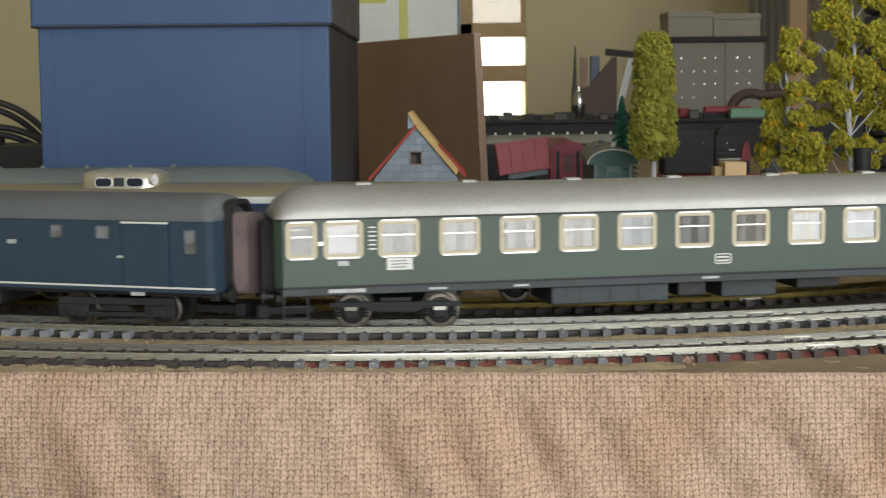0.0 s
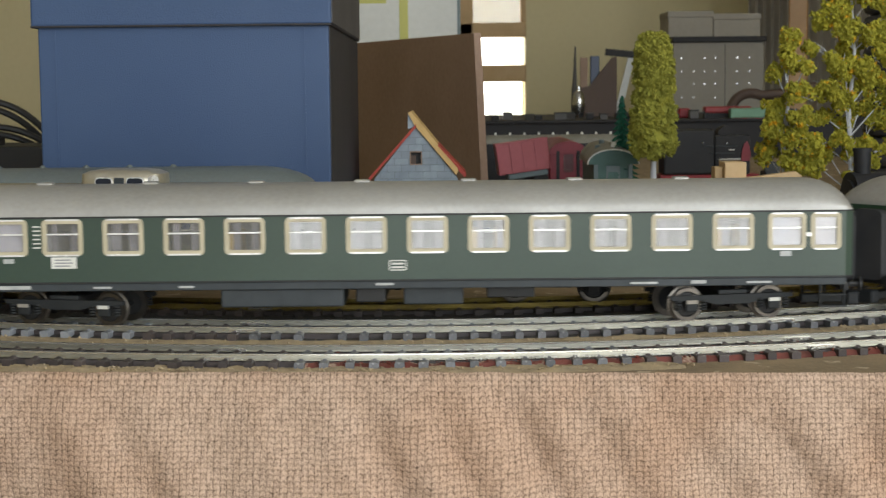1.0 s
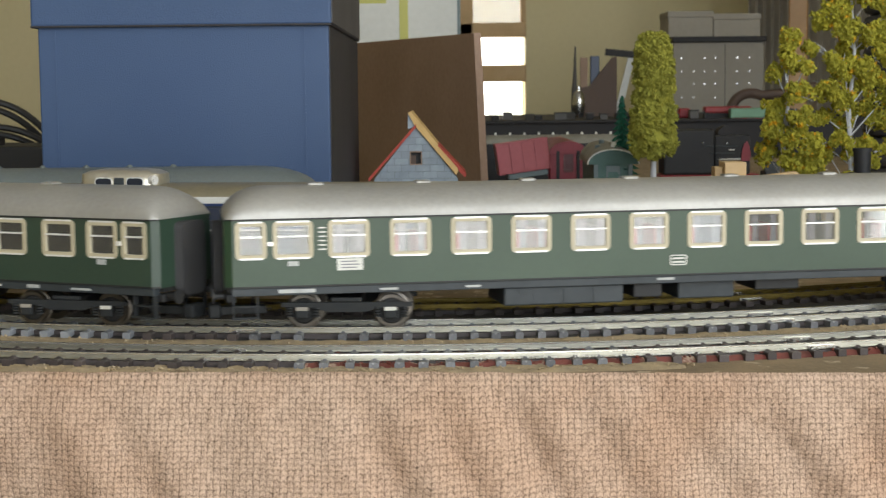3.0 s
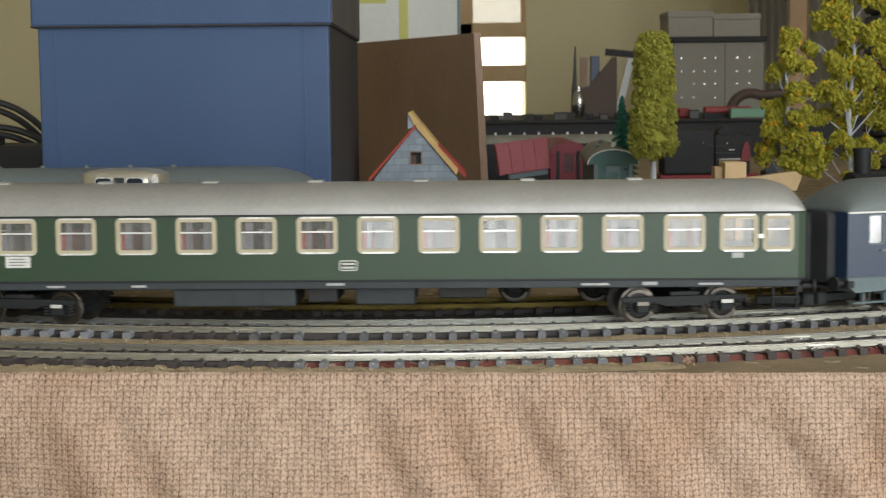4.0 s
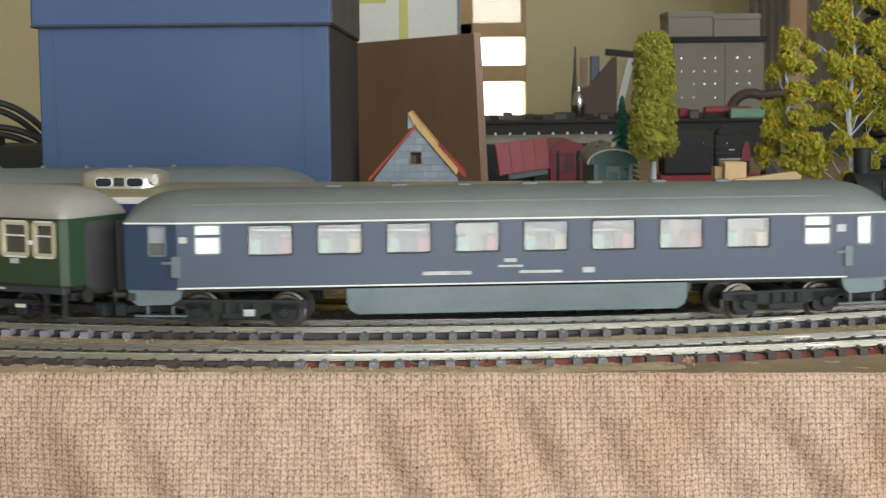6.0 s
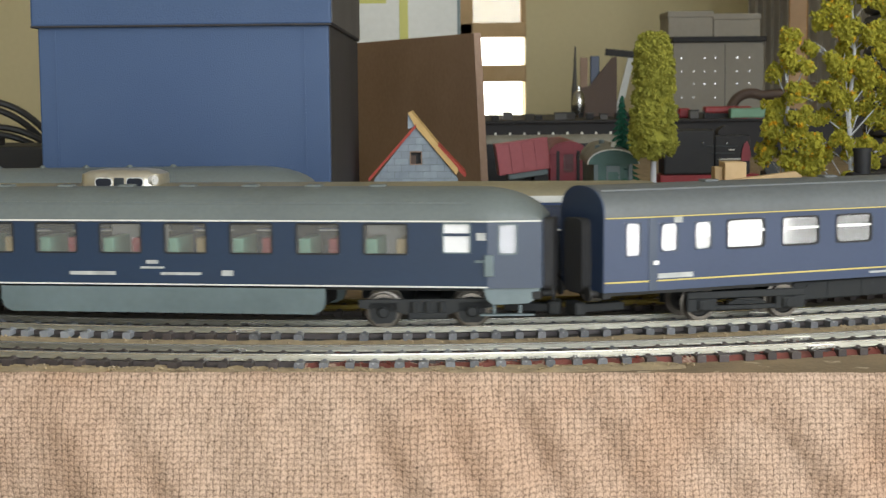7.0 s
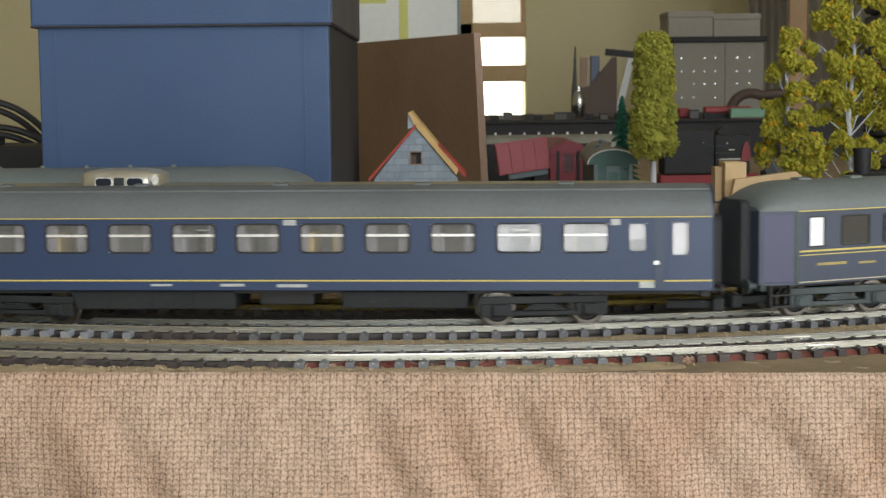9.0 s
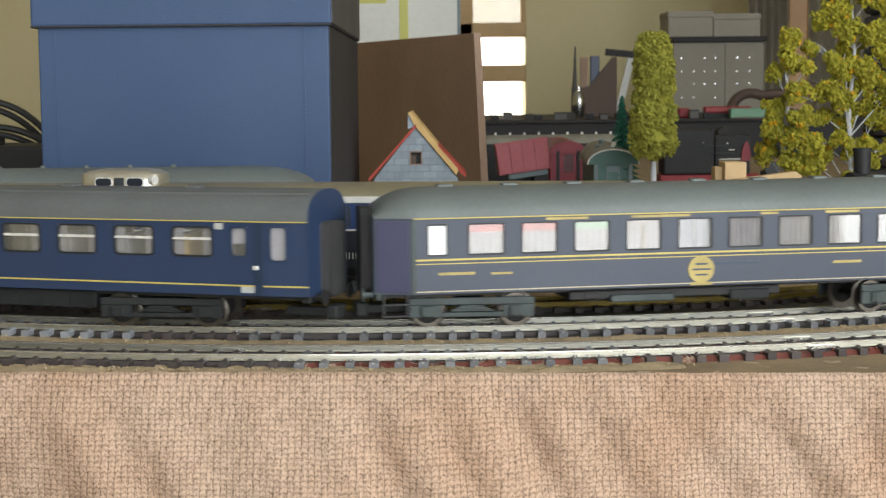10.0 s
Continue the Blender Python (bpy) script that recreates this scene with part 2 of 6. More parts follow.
M_BLUE = mat("coach_blue", (0.023, 0.045, 0.105), (0.019, 0.037, 0.088), rough=0.4, big=25, fine=900, bump=0.03, coat=0.15)
M_SLATE = mat("coach_slate_blue", (0.044, 0.057, 0.09), (0.035, 0.046, 0.073), rough=0.42, big=25, fine=900, bump=0.03, coat=0.15)
M_VESTIBULE = mat("purple_blue_door", (0.05, 0.05, 0.11), (0.04, 0.04, 0.09), rough=0.42, big=25, fine=900, bump=0.03, coat=0.2)
M_VAN = mat("van_blue", (0.03, 0.056, 0.09), (0.023, 0.044, 0.071), rough=0.4, big=25, fine=900, bump=0.03, coat=0.3)
M_ROOF_GREY = mat("grey_green_roof", (0.15, 0.175, 0.17), (0.11, 0.125, 0.122), rough=0.45, big=22, fine=700, bump=0.06)
M_ROOF_DARK = mat("slate_grey_roof", (0.135, 0.147, 0.15), (0.095, 0.104, 0.106), rough=0.5, big=22, fine=700, bump=0.06)
M_SKIRT = mat("grey_green_skirt", (0.14, 0.185, 0.195), (0.1, 0.135, 0.14), rough=0.45, big=40, bump=0.04)
M_OFFWHITE = mat("off_white_paint", (0.75, 0.74, 0.68), (0.6, 0.59, 0.54), rough=0.5, big=80, bump=0.02)
M_YELLOW = mat("yellow_line", (0.62, 0.5, 0.14), (0.5, 0.4, 0.1), rough=0.45, big=80, bump=0.02)
M_GOLD = mat("gold_print", (0.46, 0.37, 0.13), (0.3, 0.24, 0.09), rough=0.4, metal=0.3, big=150)
M_SEAT_RED = mat("red_seat", (0.42, 0.05, 0.06), (0.3, 0.035, 0.045), rough=0.6, big=80)
M_SEAT_GREY = mat("grey_seat", (0.25, 0.25, 0.27), (0.18, 0.18, 0.2), rough=0.6, big=80)
M_SEAT_TAN = mat("tan_seat", (0.5, 0.34, 0.14), (0.38, 0.26, 0.1), rough=0.6, big=80)
M_INNER = mat("pale_interior", (0.76, 0.73, 0.66), (0.64, 0.61, 0.55), rough=0.6, big=60)
M_CURTAIN = mat("curtain", (0.44, 0.42, 0.46), (0.32, 0.3, 0.34), rough=0.8, big=300, fine=1500, bump=0.3)
M_BELLOWS = mat("rubber_bellows", (0.028, 0.028, 0.03), (0.045, 0.044, 0.044), rough=0.65, big=90, bump=0.2)
M_BELLOWS_PINK = mat("faded_bellows", (0.23, 0.17, 0.16), (0.16, 0.12, 0.115), rough=0.7, big=90, bump=0.2)
M_PLATE = mat("grey_print", (0.5, 0.51, 0.49), (0.34, 0.35, 0.34), rough=0.5, big=200, bump=0.02)
M_PANE = glass("clear_pane", (0.97, 0.97, 0.96), clear=0.93)
M_PANE_DIM = glass("smoky_pane", (0.86, 0.88, 0.9), clear=0.92)
M_MILK = mat("milk_glass", (0.85, 0.86, 0.86), (0.8, 0.8, 0.8), rough=0.2, big=60, bump=0.0)
M_BOXBLUE = mat("blue_bookcloth", (0.041, 0.081, 0.175), (0.033, 0.066, 0.147), rough=0.52, big=10, fine=1500, bump=0.3, rough_var=0.2)
# dark neutral colours that carry the shade on the box's right side
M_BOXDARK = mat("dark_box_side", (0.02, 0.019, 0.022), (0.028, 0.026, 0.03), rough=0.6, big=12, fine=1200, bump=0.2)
M_LIDSIDE = mat("shaded_lid_side", (0.075, 0.07, 0.07), (0.055, 0.052, 0.055), rough=0.55, big=12, fine=1200, bump=0.2)
M_HARDBOARD = mat("brown_hardboard", (0.33, 0.22, 0.16), (0.24, 0.155, 0.1), rough=0.6, big=9, fine=300, bump=0.1)
M_CARD = mat("white_card", (0.62, 0.63, 0.6), (0.52, 0.53, 0.5), rough=0.7, big=8, fine=200)
M_TAPE = mat("yellow_tape", (0.5, 0.48, 0.12), (0.42, 0.42, 0.12), rough=0.5, big=20)
M_WALL = mat("cream_wall", (0.68, 0.605, 0.38), (0.62, 0.55, 0.335), rough=0.85, big=3, fine=120, bump=0.1)
M_CEIL = mat("white_ceiling", (0.78, 0.77, 0.73), (0.72, 0.71, 0.67), rough=0.9, big=3, fine=100)
M_FLOOR = mat("floor_boards", (0.25, 0.17, 0.1), (0.17, 0.11, 0.065), rough=0.5, big=4, fine=90)
M_PINE = mat("pine_wood", (0.62, 0.44, 0.24), (0.5, 0.34, 0.17), rough=0.6, big=30, fine=300, bump=0.15)
M_WOODFRAME = mat("varnished_frame", (0.45, 0.25, 0.09), (0.35, 0.19, 0.07), rough=0.4, big=10, fine=120)
M_STONE = mat("grey_blue_block", (0.3, 0.35, 0.39), (0.23, 0.27, 0.31), rough=0.75, big=150, fine=1200, bump=0.3, per_object=0.07)
M_MORTAR = mat("mortar", (0.23, 0.265, 0.29), (0.19, 0.215, 0.235), rough=0.85, big=150)
M_TILE = mat("red_roof", (0.42, 0.055, 0.035), (0.32, 0.045, 0.03), rough=0.6, big=100, bump=0.3)
M_RAWWOOD = mat("raw_roof_edge", (0.62, 0.42, 0.17), (0.5, 0.33, 0.13), rough=0.7, big=150, fine=1500, bump=0.5)
M_WAGONRED = mat("wagon_red", (0.42, 0.1, 0.115), (0.33, 0.08, 0.09), rough=0.5, big=60, bump=0.1)
M_DEEPRED = mat("deep_red", (0.23, 0.026, 0.038), (0.17, 0.02, 0.03), rough=0.45, big=60, bump=0.1)
M_COACHGREEN = mat("old_coach_green", (0.045, 0.12, 0.1), (0.035, 0.09, 0.075), rough=0.45, big=60, bump=0.1)
M_DUSTROOF = mat("dusty_roof", (0.27, 0.26, 0.21), (0.18, 0.17, 0.14), rough=0.6, big=60, bump=0.2)
M_SIGNALRED = mat("signal_red", (0.3, 0.018, 0.022), (0.22, 0.015, 0.018), rough=0.4, big=60)
M_TOOLGREEN = mat("pale_green", (0.18, 0.36, 0.24), (0.14, 0.28, 0.19), rough=0.5, big=40)
M_LOCO = mat("loco_black", (0.02, 0.02, 0.022), (0.03, 0.03, 0.031), spec=0.25, rough=0.45, big=80, bump=0.1)
M_LEAF = mat("yellow_foam_leaf", (0.4, 0.36, 0.025), (0.24, 0.235, 0.025), rough=0.8, big=90, fine=700, bump=0.3, wear=(0.72, 0.4, 0.015), wear_at=0.6)
M_OLIVE = mat("olive_foam_leaf", (0.34, 0.32, 0.04), (0.2, 0.205, 0.03), rough=0.85, big=90, fine=700, bump=0.3)
M_DARKWOOD = mat("dark_wood", (0.1, 0.062, 0.045), (0.07, 0.045, 0.033), rough=0.6, big=12)
M_FIR = mat("fir_green", (0.018, 0.16, 0.095), (0.012, 0.1, 0.06), rough=0.8, big=90, fine=700)
M_BARK = mat("grey_white_trunk", (0.5, 0.51, 0.53), (0.38, 0.39, 0.41), rough=0.6, big=80)
M_CABLE = mat("black_cable", (0.012, 0.012, 0.013), (0.02, 0.02, 0.02), rough=0.4, big=60, bump=0.02)
M_LINEN = mat("grey_brown_linen", (0.44, 0.4, 0.33), (0.36, 0.325, 0.265), rough=0.85, big=10, fine=300, bump=0.1)
M_CABINET = mat("grey_brown_cabinet", (0.29, 0.265, 0.22), (0.245, 0.22, 0.185), rough=0.6, big=6, fine=150)
M_GREYBOX = mat("grey_card_box", (0.33, 0.3, 0.25), (0.27, 0.245, 0.21), rough=0.7, big=6, fine=150)
M_BENCH = mat("dark_bench", (0.024, 0.023, 0.025), (0.034, 0.032, 0.033), spec=0.25, rough=0.55, big=12)
M_TOOLSTEEL = mat("tool_steel", (0.55, 0.55, 0.55), (0.4, 0.4, 0.4), rough=0.2, metal=1.0, big=30)
M_TOOLGREY = mat("tool_grey", (0.08, 0.075, 0.07), (0.06, 0.055, 0.05), rough=0.5, big=30)
M_TOOLBLUE = mat("tool_blue", (0.1, 0.13, 0.2), (0.08, 0.1, 0.16), rough=0.5, big=30)
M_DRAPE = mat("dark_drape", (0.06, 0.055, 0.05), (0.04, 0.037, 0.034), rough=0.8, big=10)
def translucent(name, colour):
    m = bpy.data.materials.new(name)
    m.use_nodes = True
    n, l = m.node_tree.nodes, m.node_tree.links
    t, d, x = n.new("ShaderNodeBsdfTranslucent"), n.new("ShaderNodeBsdfDiffuse"), n.new("ShaderNodeMixShader")
    t.inputs[0].default_value = d.inputs[0].default_value = (*colour, 1)
    l.new(t.outputs[0], x.inputs[1])
    l.new(d.outputs[0], x.inputs[2])
    l.new(x.outputs[0], n["Material Output"].inputs[0])
    return m


M_BLIND = translucent("thin_blind", (0.62, 0.56, 0.43))
M_SKYGLASS = glass("window_glass", (0.98, 0.98, 0.98), clear=0.98)
# ---------------------------------------------------------------- room
FLOOR_Z = -760


def setting(name, label, bm, material):
    return tagged(part(name, bm, material), label, name.split("_")[0], kind="structure")


X0, X1, Y0, Y1, ZC = -2300, 1500, -1700, 3010, 1650
setting("floor", "worn brown boarded floor of the hobby room", box(bm_new(), X0 - 200, X1 + 200, Y0 - 200, Y1 + 200, FLOOR_Z - 60, FLOOR_Z), M_FLOOR)
setting("ceiling", "plain white ceiling of the room", box(bm_new(), X0 - 200, X1 + 200, Y0 - 200, Y1 + 200, ZC, ZC + 80), M_CEIL)
setting("wall_west", "plain cream painted wall", box(bm_new(), X0 - 200, X0, Y0, Y1, FLOOR_Z, ZC), M_WALL)


def wall_with_hole(name, label, axis, a0, a1, h0, h1, z0, z1, lo, hi):
    """A wall along x or y from a0 to a1, lo to hi across, with one opening h0..h1, z0..z1."""
    bm = bm_new()
    for p, q, r, s in ((a0, h0, FLOOR_Z, ZC), (h1, a1, FLOOR_Z, ZC), (h0, h1, FLOOR_Z, z0), (h0, h1, z1, ZC)):
        if axis == "x":
            box(bm, p, q, lo, hi, r, s)
        else:
            box(bm, lo, hi, p, q, r, s)
    return setting(name, label, bm, M_WALL)


wall_with_hole("wall_north", "cream wall with a small wooden window", "x", X0 - 200, X1 + 200, -240, 158, -120, 520, Y1, Y1 + 180)
wall_with_hole("wall_south", "cream wall with a wide window", "x", X0 - 200, X1 + 200, -380, 1420, -480, 1480, Y0 - 180, Y0)
wall_with_hole("wall_east", "cream wall with a window", "y", Y0, Y1, -1290, -210, -260, 1250, X1, X1 + 180)

# far window: varnished wooden frame, crossbars and panes
far_window = tagged(new("window_1"), "small wooden window with bright daylight behind it", "window", kind="structure")
wb = bm_new()
for a in ((-240, 158, 3010, 3070, -120, 19), (-240, 158, 3010, 3070, 93, 124), (-240, 158, 3010, 3070, 176, 202), (-240, 60, 3010, 3070, 19, 520), (150, 158, 3010, 3070, 202, 520)):
    box(wb, *a, bevel=2)
part("window_frame", wb, M_PINE, far_window)
for z0, z1 in ((19, 93), (124, 176), (202, 520)):
    ob = part("pane", box(bm_new(), 60, 158, 3036, 3040, z0, z1), M_SKYGLASS, far_window)
    ob.visible_shadow = False
part("roller_blind", box(bm_new(), 60, 149, 3045, 3048, 203, 518), M_BLIND, far_window, "pale half-lowered roller blind")
bright = bpy.data.materials.new("overcast_daylight")
bright.use_nodes = True
bright.node_tree.nodes["Principled BSDF"].inputs["Emission Color"].default_value = (1.0, 1.0, 1.0, 1)
bright.node_tree.nodes["Principled BSDF"].inputs["Emission Strength"].default_value = 3.5
setting("backdrop_sky", "plain bright overcast sky outside the window", box(bm_new(), -900, 1100, 3600, 3605, -500, 1500), bright)
for nm, a in (("window_2", (-380, 1420, Y0 - 60, Y0 - 40, -480, 1480)), ("window_3", (X1 + 40, X1 + 60, -1290, -210, -260, 1250))):
    w = tagged(new(nm), "large daylight window with a white frame", "window", kind="structure")
    b = bm_new()
    x0, x1, y0, y1, z0, z1 = a
    if nm == "window_2":
        for p in ((x0, x0 + 50, z0, z1), (x1 - 50, x1, z0, z1), (x0 + 50, x1 - 50, z0, z0 + 50), (x0 + 50, x1 - 50, z1 - 50, z1), (495, 545, z0 + 50, z1 - 50)):
            box(b, p[0], p[1], y0, y1, p[2], p[3])
    else:
        for p in ((y0, y0 + 50, z0, z1), (y1 - 50, y1, z0, z1), (y0 + 50, y1 - 50, z0, z0 + 50), (y0 + 50, y1 - 50, z1 - 50, z1)):
            box(b, x0, x1, p[0], p[1], p[2], p[3])
    part("window_frame", b, M_OFFWHITE, w)

# ---------------------------------------------------------------- layout table and cloth
TZ = -3.9


def edge_y(x):
    return 458.3 - 0.0625 * x


table = thing("layout_table", "wide dusty wooden table carrying the model railway", "table")
tb = bm_new()
tp = [(-1350, edge_y(-1350)), (1350, edge_y(1350)), (1350, 2420), (-1350, 2420)]
loft(tb, [[(p[0], p[1], z) for p in tp] for z in (TZ - 22, TZ)])
part("tabletop", tb, M_BOARD, table)
for lx in (-1280, 1280):
    for ly in (640, 2340):
        part("leg", box(bm_new(), lx - 35, lx + 35, ly - 35, ly + 35, FLOOR_Z, TZ - 22), M_PINE, table)

# added cloth shape turns its right part towards the lamps, its left part away
def bulge(x):
    """The cloth stands out round the middle of the table edge and falls back on both sides."""
    return 17.0 * math.exp(-((x + 45) / 78) ** 2)


cloth_bm = bm_new()
uv = cloth_bm.loops.layers.uv.new("UVMap")
xs = [x for x in range(-1340, -170, 45)] + [-170 + 1.6 * i for i in range(213)] + [x for x in range(175, 1345, 45)]
zs = [0.0, 0.3, 0.7, 1.2, 2] + [3 + 1.6 * i for i in range(38)] + [66 + 22 * i for i in range(16)]
grid = []
for s in zs:
    row = []
    for x in xs:
        k = min(s / 16, 1.0)
        fold = 1.5 * math.sin((x - 0.45 * s + 6 * noise.noise((x * 0.012, s * 0.01, 0))) * 0.27) * (0.5 + 0.9 * noise.noise((x * 0.02, s * 0.012, 3)))
        fold += 5 * noise.noise(((x - 0.5 * s) * 0.02, s * 0.006, 7)) + 2.2 * noise.noise(((x - 0.55 * s) * 0.06, s * 0.012, 11))
        fold += 0.5 * noise.noise((x * 0.2, s * 0.2, 1))
        drop = 1.6 * (1 - math.exp(-s / 2.0))
        y = edge_y(x) - 0.5 - drop - k * (1.0 + 1.15 * fold) - min(s / 40, 1.0) * bulge(x - 0.45 * s) + (0.5 * noise.noise((x * 0.09, 0, 5)) if s < 3 else 0)
        z = TZ + 0.15 - s * 0.985 + 0.35 * noise.noise((x * 0.12, s * 0.02, 9))
        row.append((cloth_bm.verts.new((x, y, z)), (x * K, -s * K)))
    grid.append(row)
for a, b in zip(grid, grid[1:]):
    for i in range(len(xs) - 1):
        q = (a[i], a[i + 1], b[i + 1], b[i])
        f = cloth_bm.faces.new([v[0] for v in q])
        for lp, v in zip(f.loops, q):
            lp[uv].uv = v[1]
cloth = part("burlap_cloth", cloth_bm, M_BURLAP, smooth=True)
tagged(cloth, "coarse brown burlap cloth hanging in soft folds from the table edge", "cloth")
mod = cloth.modifiers.new("thickness", "SOLIDIFY")
mod.thickness, mod.offset = 0.0009, -1

# ---------------------------------------------------------------- tracks
CX, CY, R_FRONT, R_MAIN, R_INNER = -9.15, 1039.03, 558.3, 503.3, 448.3
PHI = 0.72


def on_track(s, radius, off=0.0):
    """Place and heading (radians) at the arc length s of a track, off: metres outside it. A curve that runs out into straights."""
    r = radius + off
    phi = max(-PHI, min(PHI, s / radius))
    rest = s - phi * radius
    x, y = CX + r * math.sin(phi), CY - r * math.cos(phi)
    return x + rest * math.cos(phi), y + rest * math.sin(phi), phi


def track(name, label, radius, spacing, phase, s0, s1, sleeper_mats, rail_mat):
    tr = thing(name, label, "railway track", "model railway tracks")
    for off in (8.25, -8.25):
        bm = bm_new()
        foot = [(-1.1, -2.0), (-1.1, -1.75), (-0.35, -1.6), (-0.35, -0.62), (0.35, -0.62), (0.35, -1.6), (1.1, -1.75), (1.1, -2.0)]
        head = [(-0.35, -0.62), (-0.55, -0.5), (-0.55, -0.06), (-0.42, 0), (0.42, 0), (0.55, -0.06), (0.55, -0.5), (0.35, -0.62)]

        def swept(prof):
            rings, s = [], s0
            while s <= s1:
                rings.append([(*on_track(s, radius, off + o)[:2], z) for o, z in prof])
                s += 8 if abs(s) < 420 else 60
            return rings
        loft(bm, swept(head))
        rail = part("rail", bm, rail_mat, tr)
        part("rail_foot", loft(bm_new(), swept(foot)), M_RAILWEB if rail_mat is M_RAIL else rail_mat, rail, "dull web and foot of the rail")
        for sj in (-57, 123):
            jb = bm_new()
            x, y, phi = on_track(sj, radius, off)
            mj = Matrix.Translation((x, y, 0)) @ Matrix.Rotation(phi, 4, "Z")
            box(jb, -4.5, 4.5, -1.15, 1.15, -1.7, -0.95, m=mj)
            part("rail_joiner", jb, M_RAIL, tr)
        # plastic web that ties the sleepers together under the rail
        wb_ = bm_new()
        rings, s = [], s0
        while s <= s1:
            rings.append([(*on_track(s, radius, off + o)[:2], z) for o, z in ((-1.7, TZ + 0.02), (-1.5, -2.25), (1.5, -2.25), (1.7, TZ + 0.02))])
            s += 8 if abs(s) < 420 else 60
        loft(wb_, rings)
        part("sleeper_web", wb_, M_WEB, tr)
    shapes = []
    for k in range(3):
        b = bm_new()
        w = 1.3 + 0.08 * k
        # sleeper with a sloped top edge and two raised chairs
        loft(b, [[(x * w, y, z) for x, z in ((-1, TZ), (1, TZ), (1, -2.1), (0.85, -1.75), (-0.85, -1.75), (-1, -2.1))] for y in (-13.9 - 0.25 * k, 14)])
        for c in (-8.25, 8.25):
            for o in (-1.75, 1.75):
                loft(b, [[(x * w, c + o * 1.0 + y, z) for x, y, z in ((-0.52, -0.6, -1.8), (0.52, -0.6, -1.8), (0.52, 0.6, -1.8), (-0.52, 0.6, -1.8))],
                         [(x * w, c + o * 0.9 + y, z) for x, y, z in ((-0.32, -0.35, -1.3), (0.32, -0.35, -1.3), (0.32, 0.35, -1.3), (-0.32, 0.35, -1.3))]])
        shapes.append(b)
    meshes = {}
    rnd = random.Random(name)
    s = phase - spacing * math.floor((phase - s0 - 4) / spacing)
    far_row = bm_new()
    while s < s1:
        x, y, phi = on_track(s, radius)
        if abs(s) > 780:
            box(far_row, -1.3, 1.3, -14, 14, TZ, -1.75, m=Matrix.Translation((x, y, 0)) @ Matrix.Rotation(phi, 4, "Z"))
            s += spacing
            continue
        if radius == R_MAIN and abs(s + 30.9) < spacing / 2:
            s += spacing  # a sleeper is missing beside the rail joint
            continue
        mi = sleeper_mats[0] if (s < -36 or s > 62 or len(sleeper_mats) == 1) else sleeper_mats[1]
        if radius == R_MAIN and -200 < s < -90:
            mi = M_SLEEPER_PALE
        elif radius == R_MAIN and -90 < s < -56:
            mi = M_SLEEPER_DARK
        k = rnd.randrange(3)
        if (k, mi.name) not in meshes:
            ob = part("sleeper", shapes[k].copy(), mi, tr)
            meshes[(k, mi.name)] = ob.data
        else:
            ob = part("sleeper", None, mi, tr, keep=meshes[(k, mi.name)])
        ob.matrix_basis = Matrix.Translation((x * K + rnd.uniform(-0.0002, 0.0002), y * K, 0)) @ Matrix.Rotation(phi + rnd.uniform(-0.02, 0.02), 4, "Z")
        s += spacing
    if len(far_row.verts):
        tagged(part("sleeper_row", far_row, sleeper_mats[0], tr), kind="stuff")
    return tr


# only the stretch of track before the scenery is laid in single sleepers; the straights carry on out of the way
track("model_track", "front curved track with brown plastic sleepers and dull nickel rails", R_FRONT, 7.29, -3.9, -460, 520, (M_SLEEPER_DARK, M_SLEEPER), M_RAIL)
track("model_track", "curved main track with grey sleepers and shiny rails", R_MAIN, 7.09, -2.5, -1480, 1420, (M_SLEEPER,), M_RAIL)
track("model_track", "inner curved track with yellowish rails under the parked coach", R_INNER, 7.1, 0, -420, 330, (M_SLEEPER_DARK,), M_BRASS)


def rubble(name, label, material, count, seed, spot, size):
    bm = bm_new()
    rnd = random.Random(seed)
    for _ in range(count):
        x, y, z = spot(rnd)
        r = rnd.uniform(*size)
        vs = [bm.verts.new((x + r * a * rnd.uniform(0.6, 1.3), y + r * b * rnd.uniform(0.6, 1.3), z + r * c * rnd.uniform(0.5, 1.0))) for a, b, c in ((1, 0, 0), (-1, 0, 0), (0, 1, 0), (0, -1, 0), (0, 0, 1), (0, 0, -1))]
        for i, j, k in ((0, 2, 4), (2, 1, 4), (1, 3, 4), (3, 0, 4), (2, 0, 5), (1, 2, 5), (3, 1, 5), (0, 3, 5)):
            bm.faces.new((vs[i], vs[j], vs[k]))
    return tagged(part(name, bm, material), label, "grit", kind="stuff")


def strip(name, label, material, radius, o0, o1, s0, s1, z0, amp, seed, n=7, step=1.6):
    """A rough strip of glue, clay or plain dark ground laid along a track."""
    bm = bm_new()
    rows, s = [], s0
    while s <= s1:
        row = []
        for i in range(n):
            o = o0 + (o1 - o0) * i / (n - 1) + 0.8 * noise.noise((s * 0.15, i * 0.7, seed))
            x, y, _ = on_track(s, radius, o)
            lift = 0 if i in (0, n - 1) else 1
            row.append(bm.verts.new((x, max(y, edge_y(x) + 0.3), TZ + 0.02 + lift * max(0.05, z0 + amp * noise.noise((s * 0.11, o * 0.2, seed)) + 0.5 * amp * noise.noise((s * 0.5, o * 0.6, seed))))))
        rows.append(row)
        s += step
    for a, b in zip(rows, rows[1:]):
        for i in range(n - 1):
            bm.faces.new((a[i], a[i + 1], b[i + 1], b[i]))
    return tagged(part(name, bm, material, smooth=True), label, "ground cover", kind="stuff")


